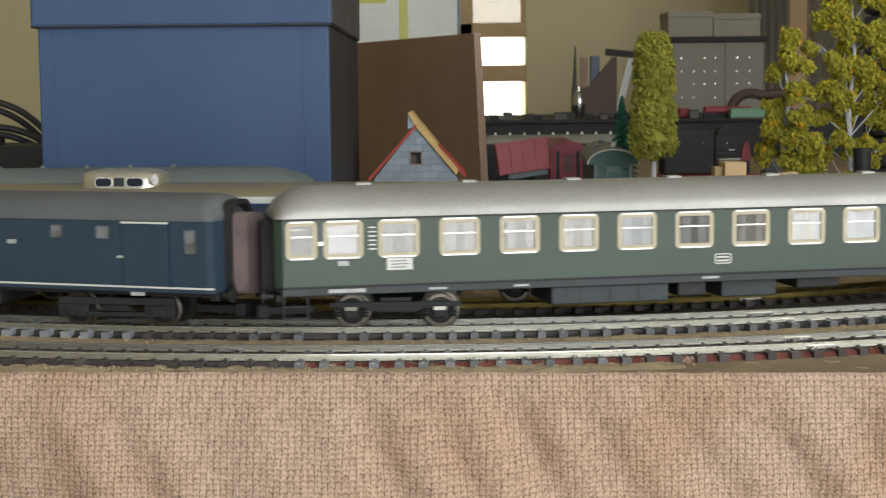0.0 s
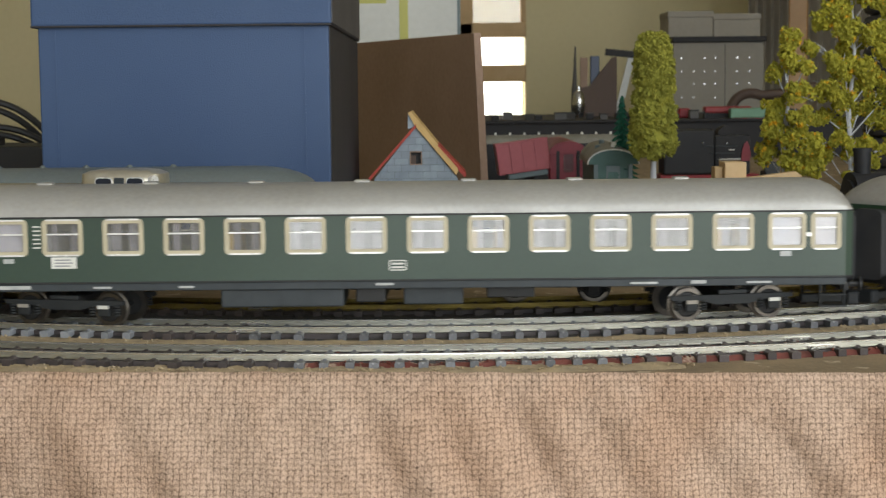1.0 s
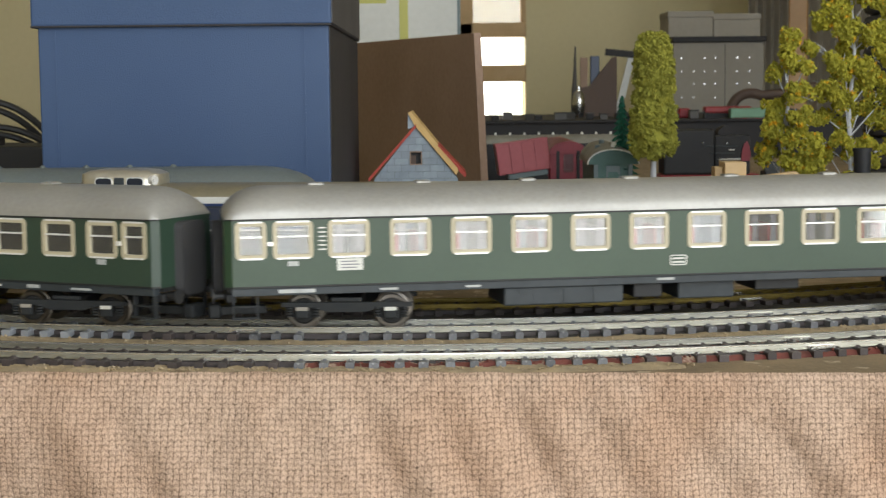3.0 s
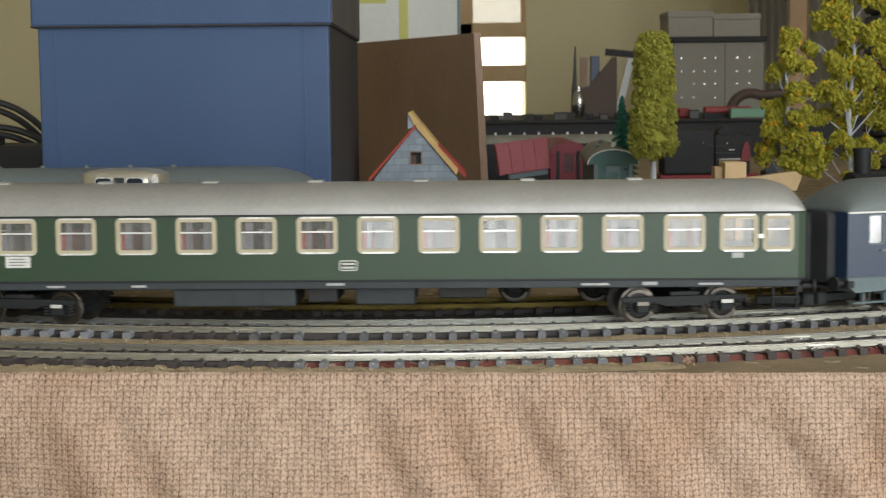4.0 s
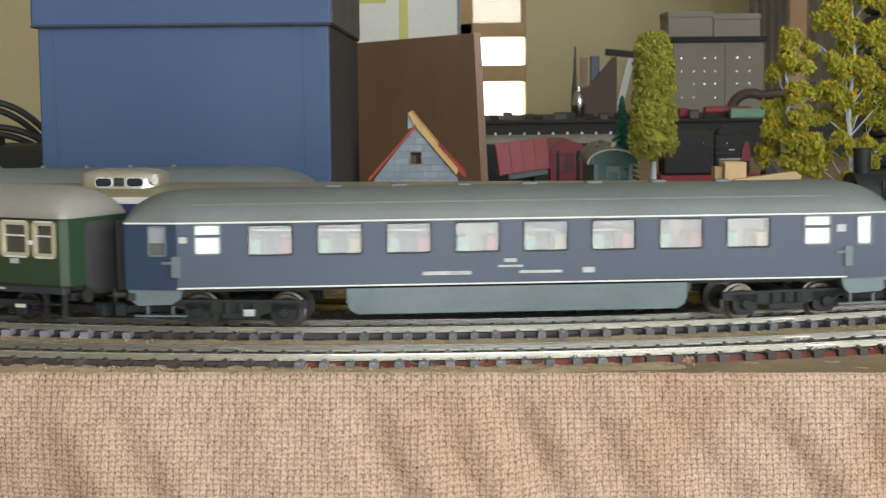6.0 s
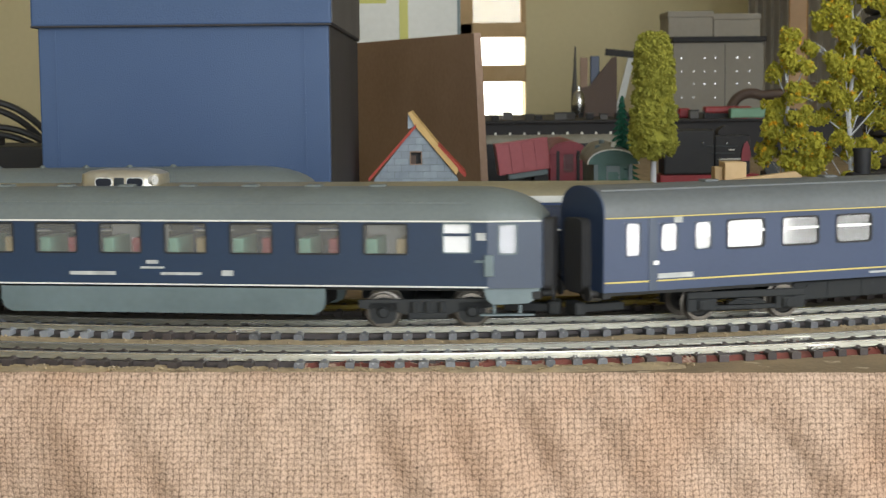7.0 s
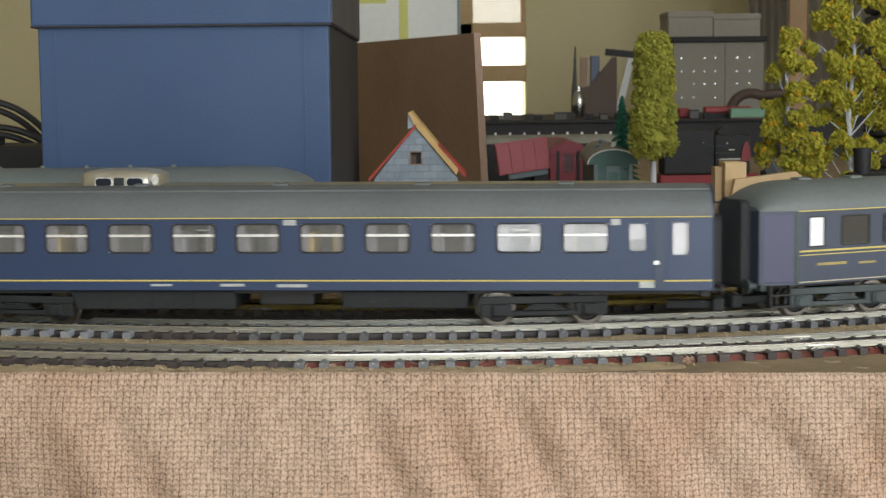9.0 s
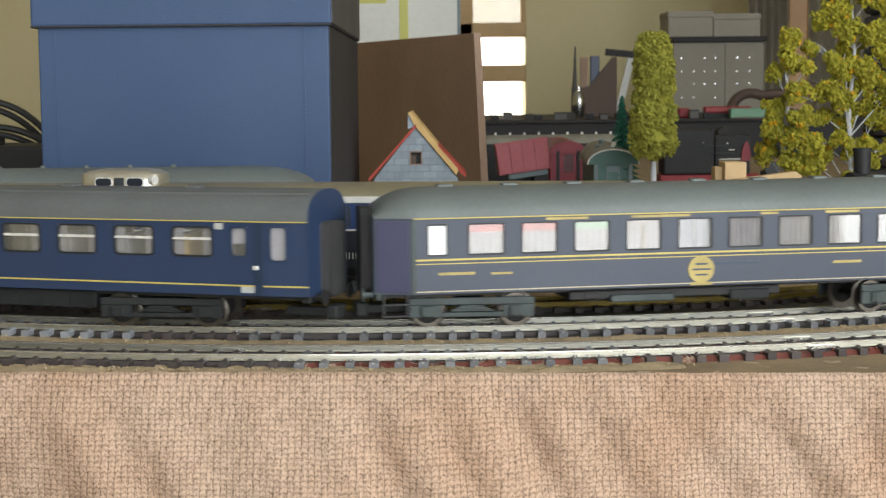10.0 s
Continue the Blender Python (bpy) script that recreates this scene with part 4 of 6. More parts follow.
GREEN = dict(L=302, z0=14.6, zg=37.0, zt=47.0, pivot=217.5, base=29, bogie=M_BOGIE, style="modern", paint=M_GREEN, roof=M_SILVER, round=15, fall=2.3, end_h=0.1,
             windows=green_windows(), frame=(1.5, M_CREAM), small_frame=(1.4, M_CREAM), bar=(0.5, M_CHROME), trim=True, sole=M_SOLE, curtain=0.2, curtain_in=0.2, taper=(148.5, 0.1),
             lines=(("gutter", 36.9, 0.5, M_BLACK, 999), ("sill_line", 14.9, 0.5, M_BLACK, 999)), inner=M_SEAT_GREY, seats=(M_SEAT_GREY, M_SEAT_GREY, None, M_SEAT_TAN), walls=(1, 1, 0, 1, 1),
             gear=((-59, -18, 5.8, 12, 13.5, M_SOLE), (-14, -4, 7, 12, 12, M_BLACK), (2, 22, 6, 12, 11, M_SOLE), (30, 46, 8, 12, 10, M_BLACK)), steps=M_BOGIE,
             vents=(-120, -84, -48, -12, 24, 60, 96), extra=railway_badge,
             plates=((-110.6, 21.6, 8.4, 3.8, M_OFFWHITE), (-129.0, 22.3, 3.4, 1.5, M_PLATE), (128.7, 22.6, 3.6, 1.7, M_PLATE), (100, 13.4, 5, 1.1, M_PLATE), (82, 13.2, 9, 0.7, M_PLATE),
                     (-128, 13.4, 12, 1.2, M_PLATE), (-70, 13.2, 5, 0.7, M_PLATE), (-4, 13.6, 6, 0.8, M_PLATE), (120, 13.2, 8, 0.7, M_PLATE), (-98, 13.2, 6, 0.7, M_PLATE)))
GREEN_B = dict(GREEN, paint=M_GREEN2, curtain=0.16, seats=(M_SEAT_GREY, M_SEAT_RED, (M_SEAT_RED, M_SEAT_GREY), M_SEAT_RED), walls=(0, 0, 1, 0, 0))


def navy_extra(th, cp):
    for sgn in (-1, 1):
        b = bm_new()
        x = sgn * 111.5
        box(b, x - 1.5, x + 1.5, -16.9, -15.9, 17.5, 24.5, 0.3)
        box(b, x - 4.5, x - 1.5, -16.8, -16.1, 22.0, 22.8)
        cp("door_handrail", b, M_SKIRT)
        q = bm_new()
        slab(q, [(sgn * 118.5 + a, z) for a, z in ((-9, 13.6), (9, 13.6), (8.2, 10.4), (5.4, 8.6), (-6, 8.2), (-8, 10.0))], -15.2, 15.2)
        cp("end_skirt", q, M_SKIRT)
        for sy in (-1, 1):
            st_ = bm_new()
            box(st_, sgn * 117 - 8.5, sgn * 117 + 8.5, sy * 14.2 - 1.5, sy * 14.2 + 1.5, 4.5, 5.1, 0.1)
            for o in (-4.5, 3.8):
                box(st_, sgn * 117 + o, sgn * 117 + o + 0.7, sy * 14.2 - 0.8, sy * 14.2 + 0.8, 4.9, 8.0)
            cp("door_step", st_, M_SKIRT)


NAVY = dict(L=256.4, z0=13.6, zg=35.6, zt=45.9, pivot=176.9, base=29, bogie=M_BOGIE, style="guard", paint=M_NAVY, roof=M_ROOF_GREY, round=22, fall=2.0, end_h=0.12, roof_strips=((32, 106),), taper=(111, 0.22),
            windows=[(-120.4, -114.6, 24.6, 34.4, "door"), (-105.2, -96.8, 25.0, 34.7, "milk2")] + [(-88.0 + 22.6 * i, -73.4 + 22.6 * i, 24.4, 34.4, "") for i in range(8)] +
                    [(96.5, 105.5, 25.0, 34.7, "milk2"), (114.6, 120.4, 24.6, 34.4, "door")],
            frame=(0.5, M_BLACK), small_frame=(0.45, M_SKIRT), corner=1.0, seat_top=5.0, pane=M_PANE_DIM,
            lines=(("gutter_line", 35.5, 0.55, M_OFFWHITE, 999), ("waist_line", 14.0, 0.5, M_OFFWHITE, 111)), skirt=(-56, 57, 4.4, 13.0),
            seats=((M_TOOLGREEN, M_SEAT_RED), (M_TOOLGREEN, M_SEAT_TAN), (M_TOOLGREEN, M_SEAT_RED)), walls=(0, 0, 0, 1), vents=(-60, -38, -16, 6, 28, 50, 72), extra=navy_extra,
            plates=((-23, 17.6, 16, 1.2, M_PLATE), (-2, 21.5, 4, 1.2, M_PLATE), (-2, 19.6, 8, 0.7, M_PLATE), (8, 17.6, 14, 0.9, M_PLATE), (24, 17.9, 4, 1.8, M_PLATE), (-109, 29.8, 2.6, 2.0, M_PLATE), (109, 30.4, 3, 2.4, M_PLATE), (-88, 5.6, 3.6, 2.2, M_PLATE)))


def blue_extra(th, cp):
    for x in (-126.4, 126.4):
        cp("door_edge", box(bm_new(), x - 1.6, x + 1.6, -16.25, -15.9, 12.4, 36), M_NAVY)
        cp("door_handle", box(bm_new(), x - math.copysign(1.0, x) - 0.9, x - math.copysign(1.0, x) + 0.9, -16.8, -15.9, 20.6, 22.0, 0.2), M_CHROME)


BLUE = dict(L=286.4, z0=12.2, zg=36.4, zt=46.2, pivot=173.5, base=30, bogie=M_BOGIE, style="plate", paint=M_BLUE, roof=M_ROOF_DARK, round=1, fall=3, end_h=0.97, arch=0.85, gable=M_BLUE, roof_strips=((56, 142),), taper=(129.5, 0.07),
            windows=[(-136.0, -130.6, 23.5, 34.5, "door"), (-123.4, -117.0, 24.6, 34.0, "door"), (-110.8, -104.2, 24.8, 34.0, "door")] + [(-98.6 + 21.55 * i, -84.0 + 21.55 * i, 24.6, 34.2, "") for i in range(10)] +
                    [(116.6, 122.2, 24.8, 34.2, "door"), (130.4, 136.0, 23.5, 34.5, "door")],
            frame=(0.55, M_BLACK), small_frame=(0.4, M_NAVY), corner=1.9, bar=(0.8, M_CHROME), curtain=0.22,
            lines=(("gutter_line", 36.3, 0.35, M_YELLOW, 999), ("yellow_line", 15.4, 0.5, M_YELLOW, 999)), gear=((-70, -14, 5.2, 11.5, 12.5, M_BOGIE), (22, 64, 5.6, 11.5, 12.5, M_BOGIE), (-6, 12, 6.5, 11.5, 10, M_BLACK)),
            blind=M_CURTAIN, inner=M_SEAT_GREY, seats=(M_SEAT_GREY, M_SEAT_TAN, None, M_SEAT_GREY), walls=(1, 1, 1, 0, 1), vents=(-96, -48, 0, 48, 96), extra=blue_extra,
            plates=((5.6, 34.6, 4.2, 1.8, M_PLATE), (112.3, 34.5, 3, 2.0, M_PLATE), (-117, 35.0, 3, 2.0, M_PLATE), (-118, 16.9, 13, 1.6, M_PLATE), (123, 14.2, 6, 2.2, M_PLATE), (-14, 13.9, 8, 0.9, M_PLATE), (-38, 13.9, 7, 0.7, M_PLATE), (6, 13.7, 10, 1.0, M_PLATE)))


def slate_extra(th, cp):
    b = bm_new()
    rod(b, (0, -16.35, 17.2), (0, -15.9, 17.2), 4.5, 28)
    box(b, -3.8, 3.8, -16.3, -15.9, 11.9, 12.9)
    crest = cp("crest", b, M_GOLD, None, "round gold crest")
    d = bm_new()
    for z in (15.4, 17.2, 19.0):
        box(d, -3.2 + abs(z - 17.2) * 0.6, 3.2 - abs(z - 17.2) * 0.6, -16.5, -16.3, z - 0.3, z + 0.3)
    cp("crest_bars", d, M_SLATE, crest)
    for i, m_ in enumerate((M_SEAT_RED, M_SEAT_RED, M_TOOLGREEN)):
        cp("valance", box(bm_new(), -78.8 + 17.75 * i, -67.5 + 17.75 * i, -15.45, -15.3, 31.6, 34.2), m_, None, "coloured valance behind the window")
    for sgn in (-1, 1):
        cp("corner_edge", box(bm_new(), sgn * 97.1 - 0.8, sgn * 97.1 + 0.8, -16.3, -15.9, 12.2, 36), M_GREENGREY)
        cp("vestibule_door", box(bm_new(), sgn * 103.5 - 5, sgn * 103.5 + 5, -16.2, -15.8, 12.6, 35.5, 0.2), M_VESTIBULE)


SLATE = dict(L=219.0, z0=11.8, zg=36.6, zt=46.0, pivot=151, base=29, bogie=M_GREENGREY, style="plate", paint=M_SLATE, roof=M_ROOF_GREY, round=20, fall=2.2, end_h=0.2, taper=(97.5, 0.26),
             windows=[(-92.5, -86.0, 24.3, 34.3, "milk")] + [(-79.1 + 17.75 * i, -67.2 + 17.75 * i, 24.3, 34.3, "") for i in range(9)] + [(86.6, 93.2, 24.3, 34.3, "milk")],
             frame=(0.45, M_BLACK), small_frame=(0.4, M_BLACK), corner=0.7, curtain=0.6,
             lines=(("gutter_line", 36.5, 0.35, M_YELLOW, 97), ("waist_line", 22.9, 0.6, M_YELLOW, 97), ("waist_line", 21.6, 0.3, M_YELLOW, 97), ("lower_line", 12.6, 0.35, M_CREAM, 97)),
             gear=((-44, 30, 7.5, 10.5, 11, M_BLACK), (-30, -8, 6.5, 9, 12.5, M_GREENGREY), (12, 26, 6, 9.5, 12, M_BOGIE)), seats=(M_SEAT_TAN, None, M_SEAT_GREY), walls=(1, 1, 0), vents=(-84, -62, -40, -18, 4, 26, 48, 70),
             extra=slate_extra, bellows_top=40, beam=M_GREENGREY, steps=M_BLACK,
             plates=((-83, 18.3, 12, 0.9, M_GOLD), (-68, 18.0, 7, 0.7, M_GOLD), (52, 18.3, 10, 0.9, M_GOLD), (-46, 35.4, 14, 0.8, M_GOLD), (-14, 35.4, 20, 0.8, M_GOLD), (24, 35.4, 6, 0.8, M_GOLD), (50, 35.4, 12, 0.8, M_GOLD), (70, 35.4, 7, 0.8, M_GOLD), (12, 19.0, 16, 1.0, M_NAVY)))


def van_extra(th, cp):
    cp("sliding_door", box(bm_new(), 82, 98.4, -16.4, -15.9, 14.6, 35.2, 0.15), M_VAN)
    cp("door_rail", box(bm_new(), 81.5, 98.8, -16.7, -15.9, 35.1, 35.7), M_OFFWHITE)
    cp("door_edge", box(bm_new(), 98.9, 99.7, -16.4, -15.9, 14.4, 36), M_NAVY)


VAN = dict(L=230, z0=12.6, zg=36.2, zt=44.4, pivot=150, base=29, bogie=M_BOGIE, style="plate", paint=M_VAN, roof=M_ROOF_DARK, round=7, fall=2.0, end_h=0.3, taper=(112.5, 0.03), bellows_top=38, hood=42.5,
           windows=[(-105, -100, 25, 33.5, "door"), (54, 59, 29.6, 34.4, "door"), (71.4, 77, 29.6, 34.4, "door"), (86.8, 94.2, 28.2, 33.2, ""), (104.4, 109.2, 25.2, 33.6, "door")], frame=(0.4, M_VAN), small_frame=(0.35, M_VAN), corner=0.6,
           pane=M_PANE_DIM, blind=M_SEAT_GREY, lines=(("lower_line", 14.2, 0.6, M_OFFWHITE, 999),), bellows=M_BELLOWS_PINK, pleats=15, gear=((-40, 30, 6, 11.5, 11, M_BLACK),), seats=(None,), walls=(1,), extra=van_extra,
           plates=((39, 28.2, 3.4, 1.4, M_PLATE), (80.8, 24.0, 2.6, 0.8, M_PLATE), (94.5, 15.2, 3, 1.6, M_VAN), (87, 11.9, 5, 1.2, M_PLATE)))

TRAIN = [
    (make_coach("dark blue model baggage van with grey roof and pinkish bellows", VAN), VAN["pivot"], -153.0),
    (make_coach("green model express coach with cream window frames and silver roof", GREEN), GREEN["pivot"], 123.33),
    (make_coach("bright green model express coach with red seats behind cream-framed windows", GREEN_B), GREEN["pivot"], 435.5),
    (make_coach("navy blue streamlined model coach with grey-green skirts and roof", NAVY), NAVY["pivot"], 722.86),
    (make_coach("blue model sleeping coach with yellow line and grey roof", BLUE), BLUE["pivot"], 1003.36),
    (make_coach("slate blue model luxury coach with gold lines and round crest", SLATE), SLATE["pivot"], 1284.26 - 17.5),
]
# ---------------------------------------------------------------- parked coaches behind the train
def half_round_roof(bm, x0, x1, w, zg, zt, rl, e0=0.15, e1=0.15, arch=0.95):
    rings = []
    st = [x0 + rl * (1 - math.cos(math.pi / 2 * i / 8)) for i in range(9)] + [x1 - rl * (1 - math.cos(math.pi / 2 * i / 8)) for i in range(8, -1, -1)]
    for x in st:
        d0, d1 = max(0, (x0 + rl - x) / rl), max(0, (x - x1 + rl) / rl)
        hf = max(math.sqrt(max(0, 1 - max(d0, d1) ** 2)), e0)
        rings.append([(x, w * math.copysign(abs(math.cos(math.pi * i / 20)) ** 0.85, math.cos(math.pi * i / 20)), zg + (zt - zg) * hf * math.sin(math.pi * i / 20) ** arch) for i in range(21)])
    return loft(bm, rings)


M_DOMEROOF = mat("tan_silver_roof", (0.33, 0.29, 0.19), (0.25, 0.22, 0.15), rough=0.4, metal=0.4, big=30, fine=700, bump=0.05)
M_DOMESILVER = mat("dome_silver", (0.68, 0.64, 0.53), (0.55, 0.51, 0.42), rough=0.3, metal=0.75, big=50, bump=0.03)
M_COBALT = mat("cobalt_blue", (0.02, 0.05, 0.16), (0.016, 0.04, 0.125), rough=0.35, big=30, bump=0.03)
M_INK = mat("deep_blue_black", (0.012, 0.016, 0.028), (0.009, 0.012, 0.02), rough=0.4, big=30, bump=0.03)


def parked_dome_coach():
    s = -0.1 * R_INNER
    x, y, phi = on_track(s, R_INNER - 13)
    th = thing("dome_coach", "parked blue observation coach with a silver glazed roof dome", "model train coach", at=(x, y, 0), rz=math.degrees(phi))
    L0, L1, w = -152, 138, 16
    part("lower_body", box(bm_new(), L0, L1, -w, w, 12.5, 27.0), M_INK, th)
    part("upper_body", box(bm_new(), L0, L1, -w + 0.05, w - 0.05, 27.0, 37.4), M_COBALT, th)
    rb = bm_new()
    half_round_roof(rb, L0, L1, w + 0.3, 37.3, 43.6, 10)
    part("roof", rb, M_DOMEROOF, th, smooth=True)
    part("roof_edge", box(bm_new(), L0, L1, -w - 0.5, w + 0.5, 36.7, 39.2, 0.3), M_OFFWHITE, th, "bright silver roof edge")
    part("waist_line", box(bm_new(), L0, L1, -w - 0.25, w + 0.25, 26.6, 27.2), M_OFFWHITE, th)
    for i in range(13):
        xa = -140 + 21 * i
        f = bm_new()
        ring_frame(f, xa, xa + 15, 27.8, 35.8, 0.5, 1.2, -w - 0.3, -w + 0.3)
        win = part("window", f, M_SOLE, th)
        part("pane", box(bm_new(), xa + 0.4, xa + 14.6, -w - 0.12, -w + 0.1, 28.2, 35.4), M_PANE_DIM, win)
    # dome
    dx = (-120.0 - x) - 0.6
    db = bm_new()
    rings = []
    for z, k in ((40.0, 1.0), (42.5, 1.0), (45.6, 0.95), (47.4, 0.86), (48.6, 0.7), (49.2, 0.4)):
        rings.append([(dx + (p[0]) * (15.6 if k > 0.8 else 15.6 * (k + 0.12)), p[1] * 11.5 * k, z) for p in [(math.copysign(abs(math.cos(a)) ** 0.4, math.cos(a)), math.copysign(abs(math.sin(a)) ** 0.55, math.sin(a))) for a in [2 * math.pi * i / 40 for i in range(40)]]])
    loft(db, rings)
    dome = part("roof_dome", db, M_DOMESILVER, th, "silver dome with oval side windows", smooth=True)
    for wx in (-8.6, 3.4):
        f = bm_new()
        ring_frame(f, dx + wx, dx + wx + 6.8, 42.6, 46.4, 0.4, 1.7, -11.75, -10.8)
        wi = part("dome_window", f, M_CHROME, dome)
        part("pane", slab(bm_new(), rounded(dx + wx + 0.3, dx + wx + 6.5, 42.9, 46.1, 1.5), -11.65, -11.0), M_INK, wi)
    part("dome_panel", box(bm_new(), dx - 1.2, dx + 2.6, -11.75, -11.0, 43.0, 46.2, 0.2), M_SOLE, dome)
    e = bm_new()
    rod(e, (dx + 12.6, -9.4, 45.2), (dx + 14.2, -10.4, 45.2), 1.8, 18)
    part("end_lamp", e, M_CHROME, dome, "round end window of the dome")
    # unreadable lettering along the side
    for i in range(18):
        if i == 8:
            continue
        lx = -60.5 - x + 2.42 * i
        b = bm_new()
        box(b, lx, lx + 0.4, -w - 0.2, -w + 0.1, 16.3, 18.6)
        box(b, lx + 1.1, lx + 1.5, -w - 0.2, -w + 0.1, 16.3, 18.6)
        part("lettering_bar", b, M_OFFWHITE, th)
    part("underframe", box(bm_new(), L0 + 2, L1 - 2, -12, 12, 9, 12.5), M_BLACK, th)
    part("equipment_box", box(bm_new(), -50, 40, -13, 13, 4.5, 9.5, 0.5), M_BLACK, th)
    ob = bm_new()
    for k in range(7):
        box(ob, -130 + 42 * k, -122 + 42 * k, -13.6, -12.8, 9.6, 11.2, 0.2)
    part("orange_fittings", ob, mat("orange_brown", (0.35, 0.12, 0.03), (0.2, 0.07, 0.02), rough=0.5), th)
    wl = []
    for bx in (-108, 96):
        build_bogie(th, bx, 29, M_BLACK, "modern", wl)
    return th


parked_dome_coach()


def parked_grey_coach():
    y = 690
    th = thing("parked_coach", "parked dark coach with a grey-green roof and small vents", "model train coach", at=(-190, y, 0))
    part("body", box(bm_new(), -137, 134, -15.5, 15.5, 12.5, 37.0), M_NAVY, th)
    rb = bm_new()
    half_round_roof(rb, -138, 135.5, 16, 37.0, 46.2, 26)
    roof = part("roof", rb, M_ROOF_GREY, th, smooth=True)
    for i in range(11):
        v = bm_new()
        rod(v, (-111 + 18.6 * i, 0, 45.6), (-111 + 18.6 * i, 0, 46.6), 1.9, 12, 1.3)
        rod(v, (-111 + 18.6 * i, 0, 46.6), (-111 + 18.6 * i, 0, 47.2), 1.3, 12, 0.6)
        part("roof_vent", v, M_ROOF_GREY, roof)
    part("gutter", box(bm_new(), -137, 134, -16.4, 16.4, 36.4, 37.0), M_BLACK, th)
    part("underframe", box(bm_new(), -134, 130, -12, 12, 8.5, 12.5), M_BLACK, th)
    wl = []
    for bx in (-98, 95):
        build_bogie(th, bx, 29, M_BLACK, "plate", wl)
    tr = thing("model_track", "straight siding with dark sleepers", "railway track", "model railway tracks")
    for off in (-8.25, 8.25):
        part("rail", box(bm_new(), -420, 30, y + off - 0.5, y + off + 0.5, -2.6, 0), M_RAIL, tr)
    first = None
    for i in range(58):
        sl = part("sleeper", box(bm_new(), -1.4, 1.4, -14, 14, TZ, -2.0) if first is None else None, M_SLEEPER_DARK, tr, at=(-415 + 7.6 * i, y, 0), keep=first)
        first = sl.data


parked_grey_coach()

# ---------------------------------------------------------------- storage box, boards and house
blue_box = thing("storage_box", "large blue cloth-covered storage box with an overlapping lid", "box", at=(0, 0, 0))
bb = bm_new()
box(bb, -188.4, -52.4, 760, 1010, TZ, 112, 0.8)
part("body", bb, M_BOXBLUE, blue_box)
# right side coloured near black, its shade included; the lid side is greyer
part("side_panel", box(bm_new(), -52.4, -51.9, 761.5, 1009, TZ, 108), M_BOXDARK, blue_box, "dark-covered side of the box, with its shade in the colour")
seam = bm_new()
box(seam, -181, -180.2, 759.7, 760.2, TZ, 108)
box(seam, -64.5, -63.7, 759.7, 760.2, TZ, 108)
part("cloth_seam", seam, M_BOXBLUE, blue_box)
lid = part("lid", box(bm_new(), -191.0, -50.9, 757.0, 1013, 108.6, 152, 1.2), M_BOXBLUE, blue_box, "blue lid")
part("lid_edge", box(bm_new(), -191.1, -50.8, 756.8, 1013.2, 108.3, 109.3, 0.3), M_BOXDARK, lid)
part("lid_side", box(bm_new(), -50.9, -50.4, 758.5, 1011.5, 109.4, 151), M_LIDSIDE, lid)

hb = bm_new()
dirv = Vector((27.5 + 63.9, 1130 - 1330, 0))
ang = math.atan2(dirv.y, dirv.x)
LEAN = Matrix(((1, 0, -0.042, 0), (0, 1, 0, 0), (0, 0, 1, 0), (0, 0, 0, 1)))
box(hb, 0, dirv.length + 16, 0, 5, TZ, 117.0, 0.4, m=LEAN @ Matrix.Translation((-70.5, 1344, 0)) @ Matrix.Rotation(ang, 4, "Z"))
panel = thing("hardboard_panel", "upright brown hardboard panel standing on the table", "board")
part("board", hb, M_HARDBOARD, panel)
es = bm_new()
box(es, dirv.length + 16.05, dirv.length + 17.2, -0.3, 5.3, TZ, 117.2, 0.2, m=LEAN @ Matrix.Translation((-70.5, 1344, 0)) @ Matrix.Rotation(ang, 4, "Z"))
part("edge_strip", es, M_HARDBOARD, panel, "paler cut edge")

wbx = thing("cardboard_box", "white cardboard box with a strip of yellow tape", "box", at=(-40, 1500, 0))
part("carton", box(bm_new(), -60, 58.3, 0, 160, TZ, 230, 1.0), M_CARD, wbx)
part("tape", box(bm_new(), 2, 10, -0.6, 0.2, TZ, 230), M_TAPE, wbx, "yellow-green adhesive tape")
part("tape", box(bm_new(), -58, -10, -0.6, 0.2, 158, 163), M_TAPE, wbx)
part("tape", box(bm_new(), 55.4, 58.0, -0.6, 0.2, TZ, 230), M_SKIRT, wbx, "pale bluish edge tape")


def gable_x(z):
    """Half width of the gable wall at the height z."""
    return 25.4 if z <= 25 else max(0.0, 25.4 * (56.5 - z) / 31.5)


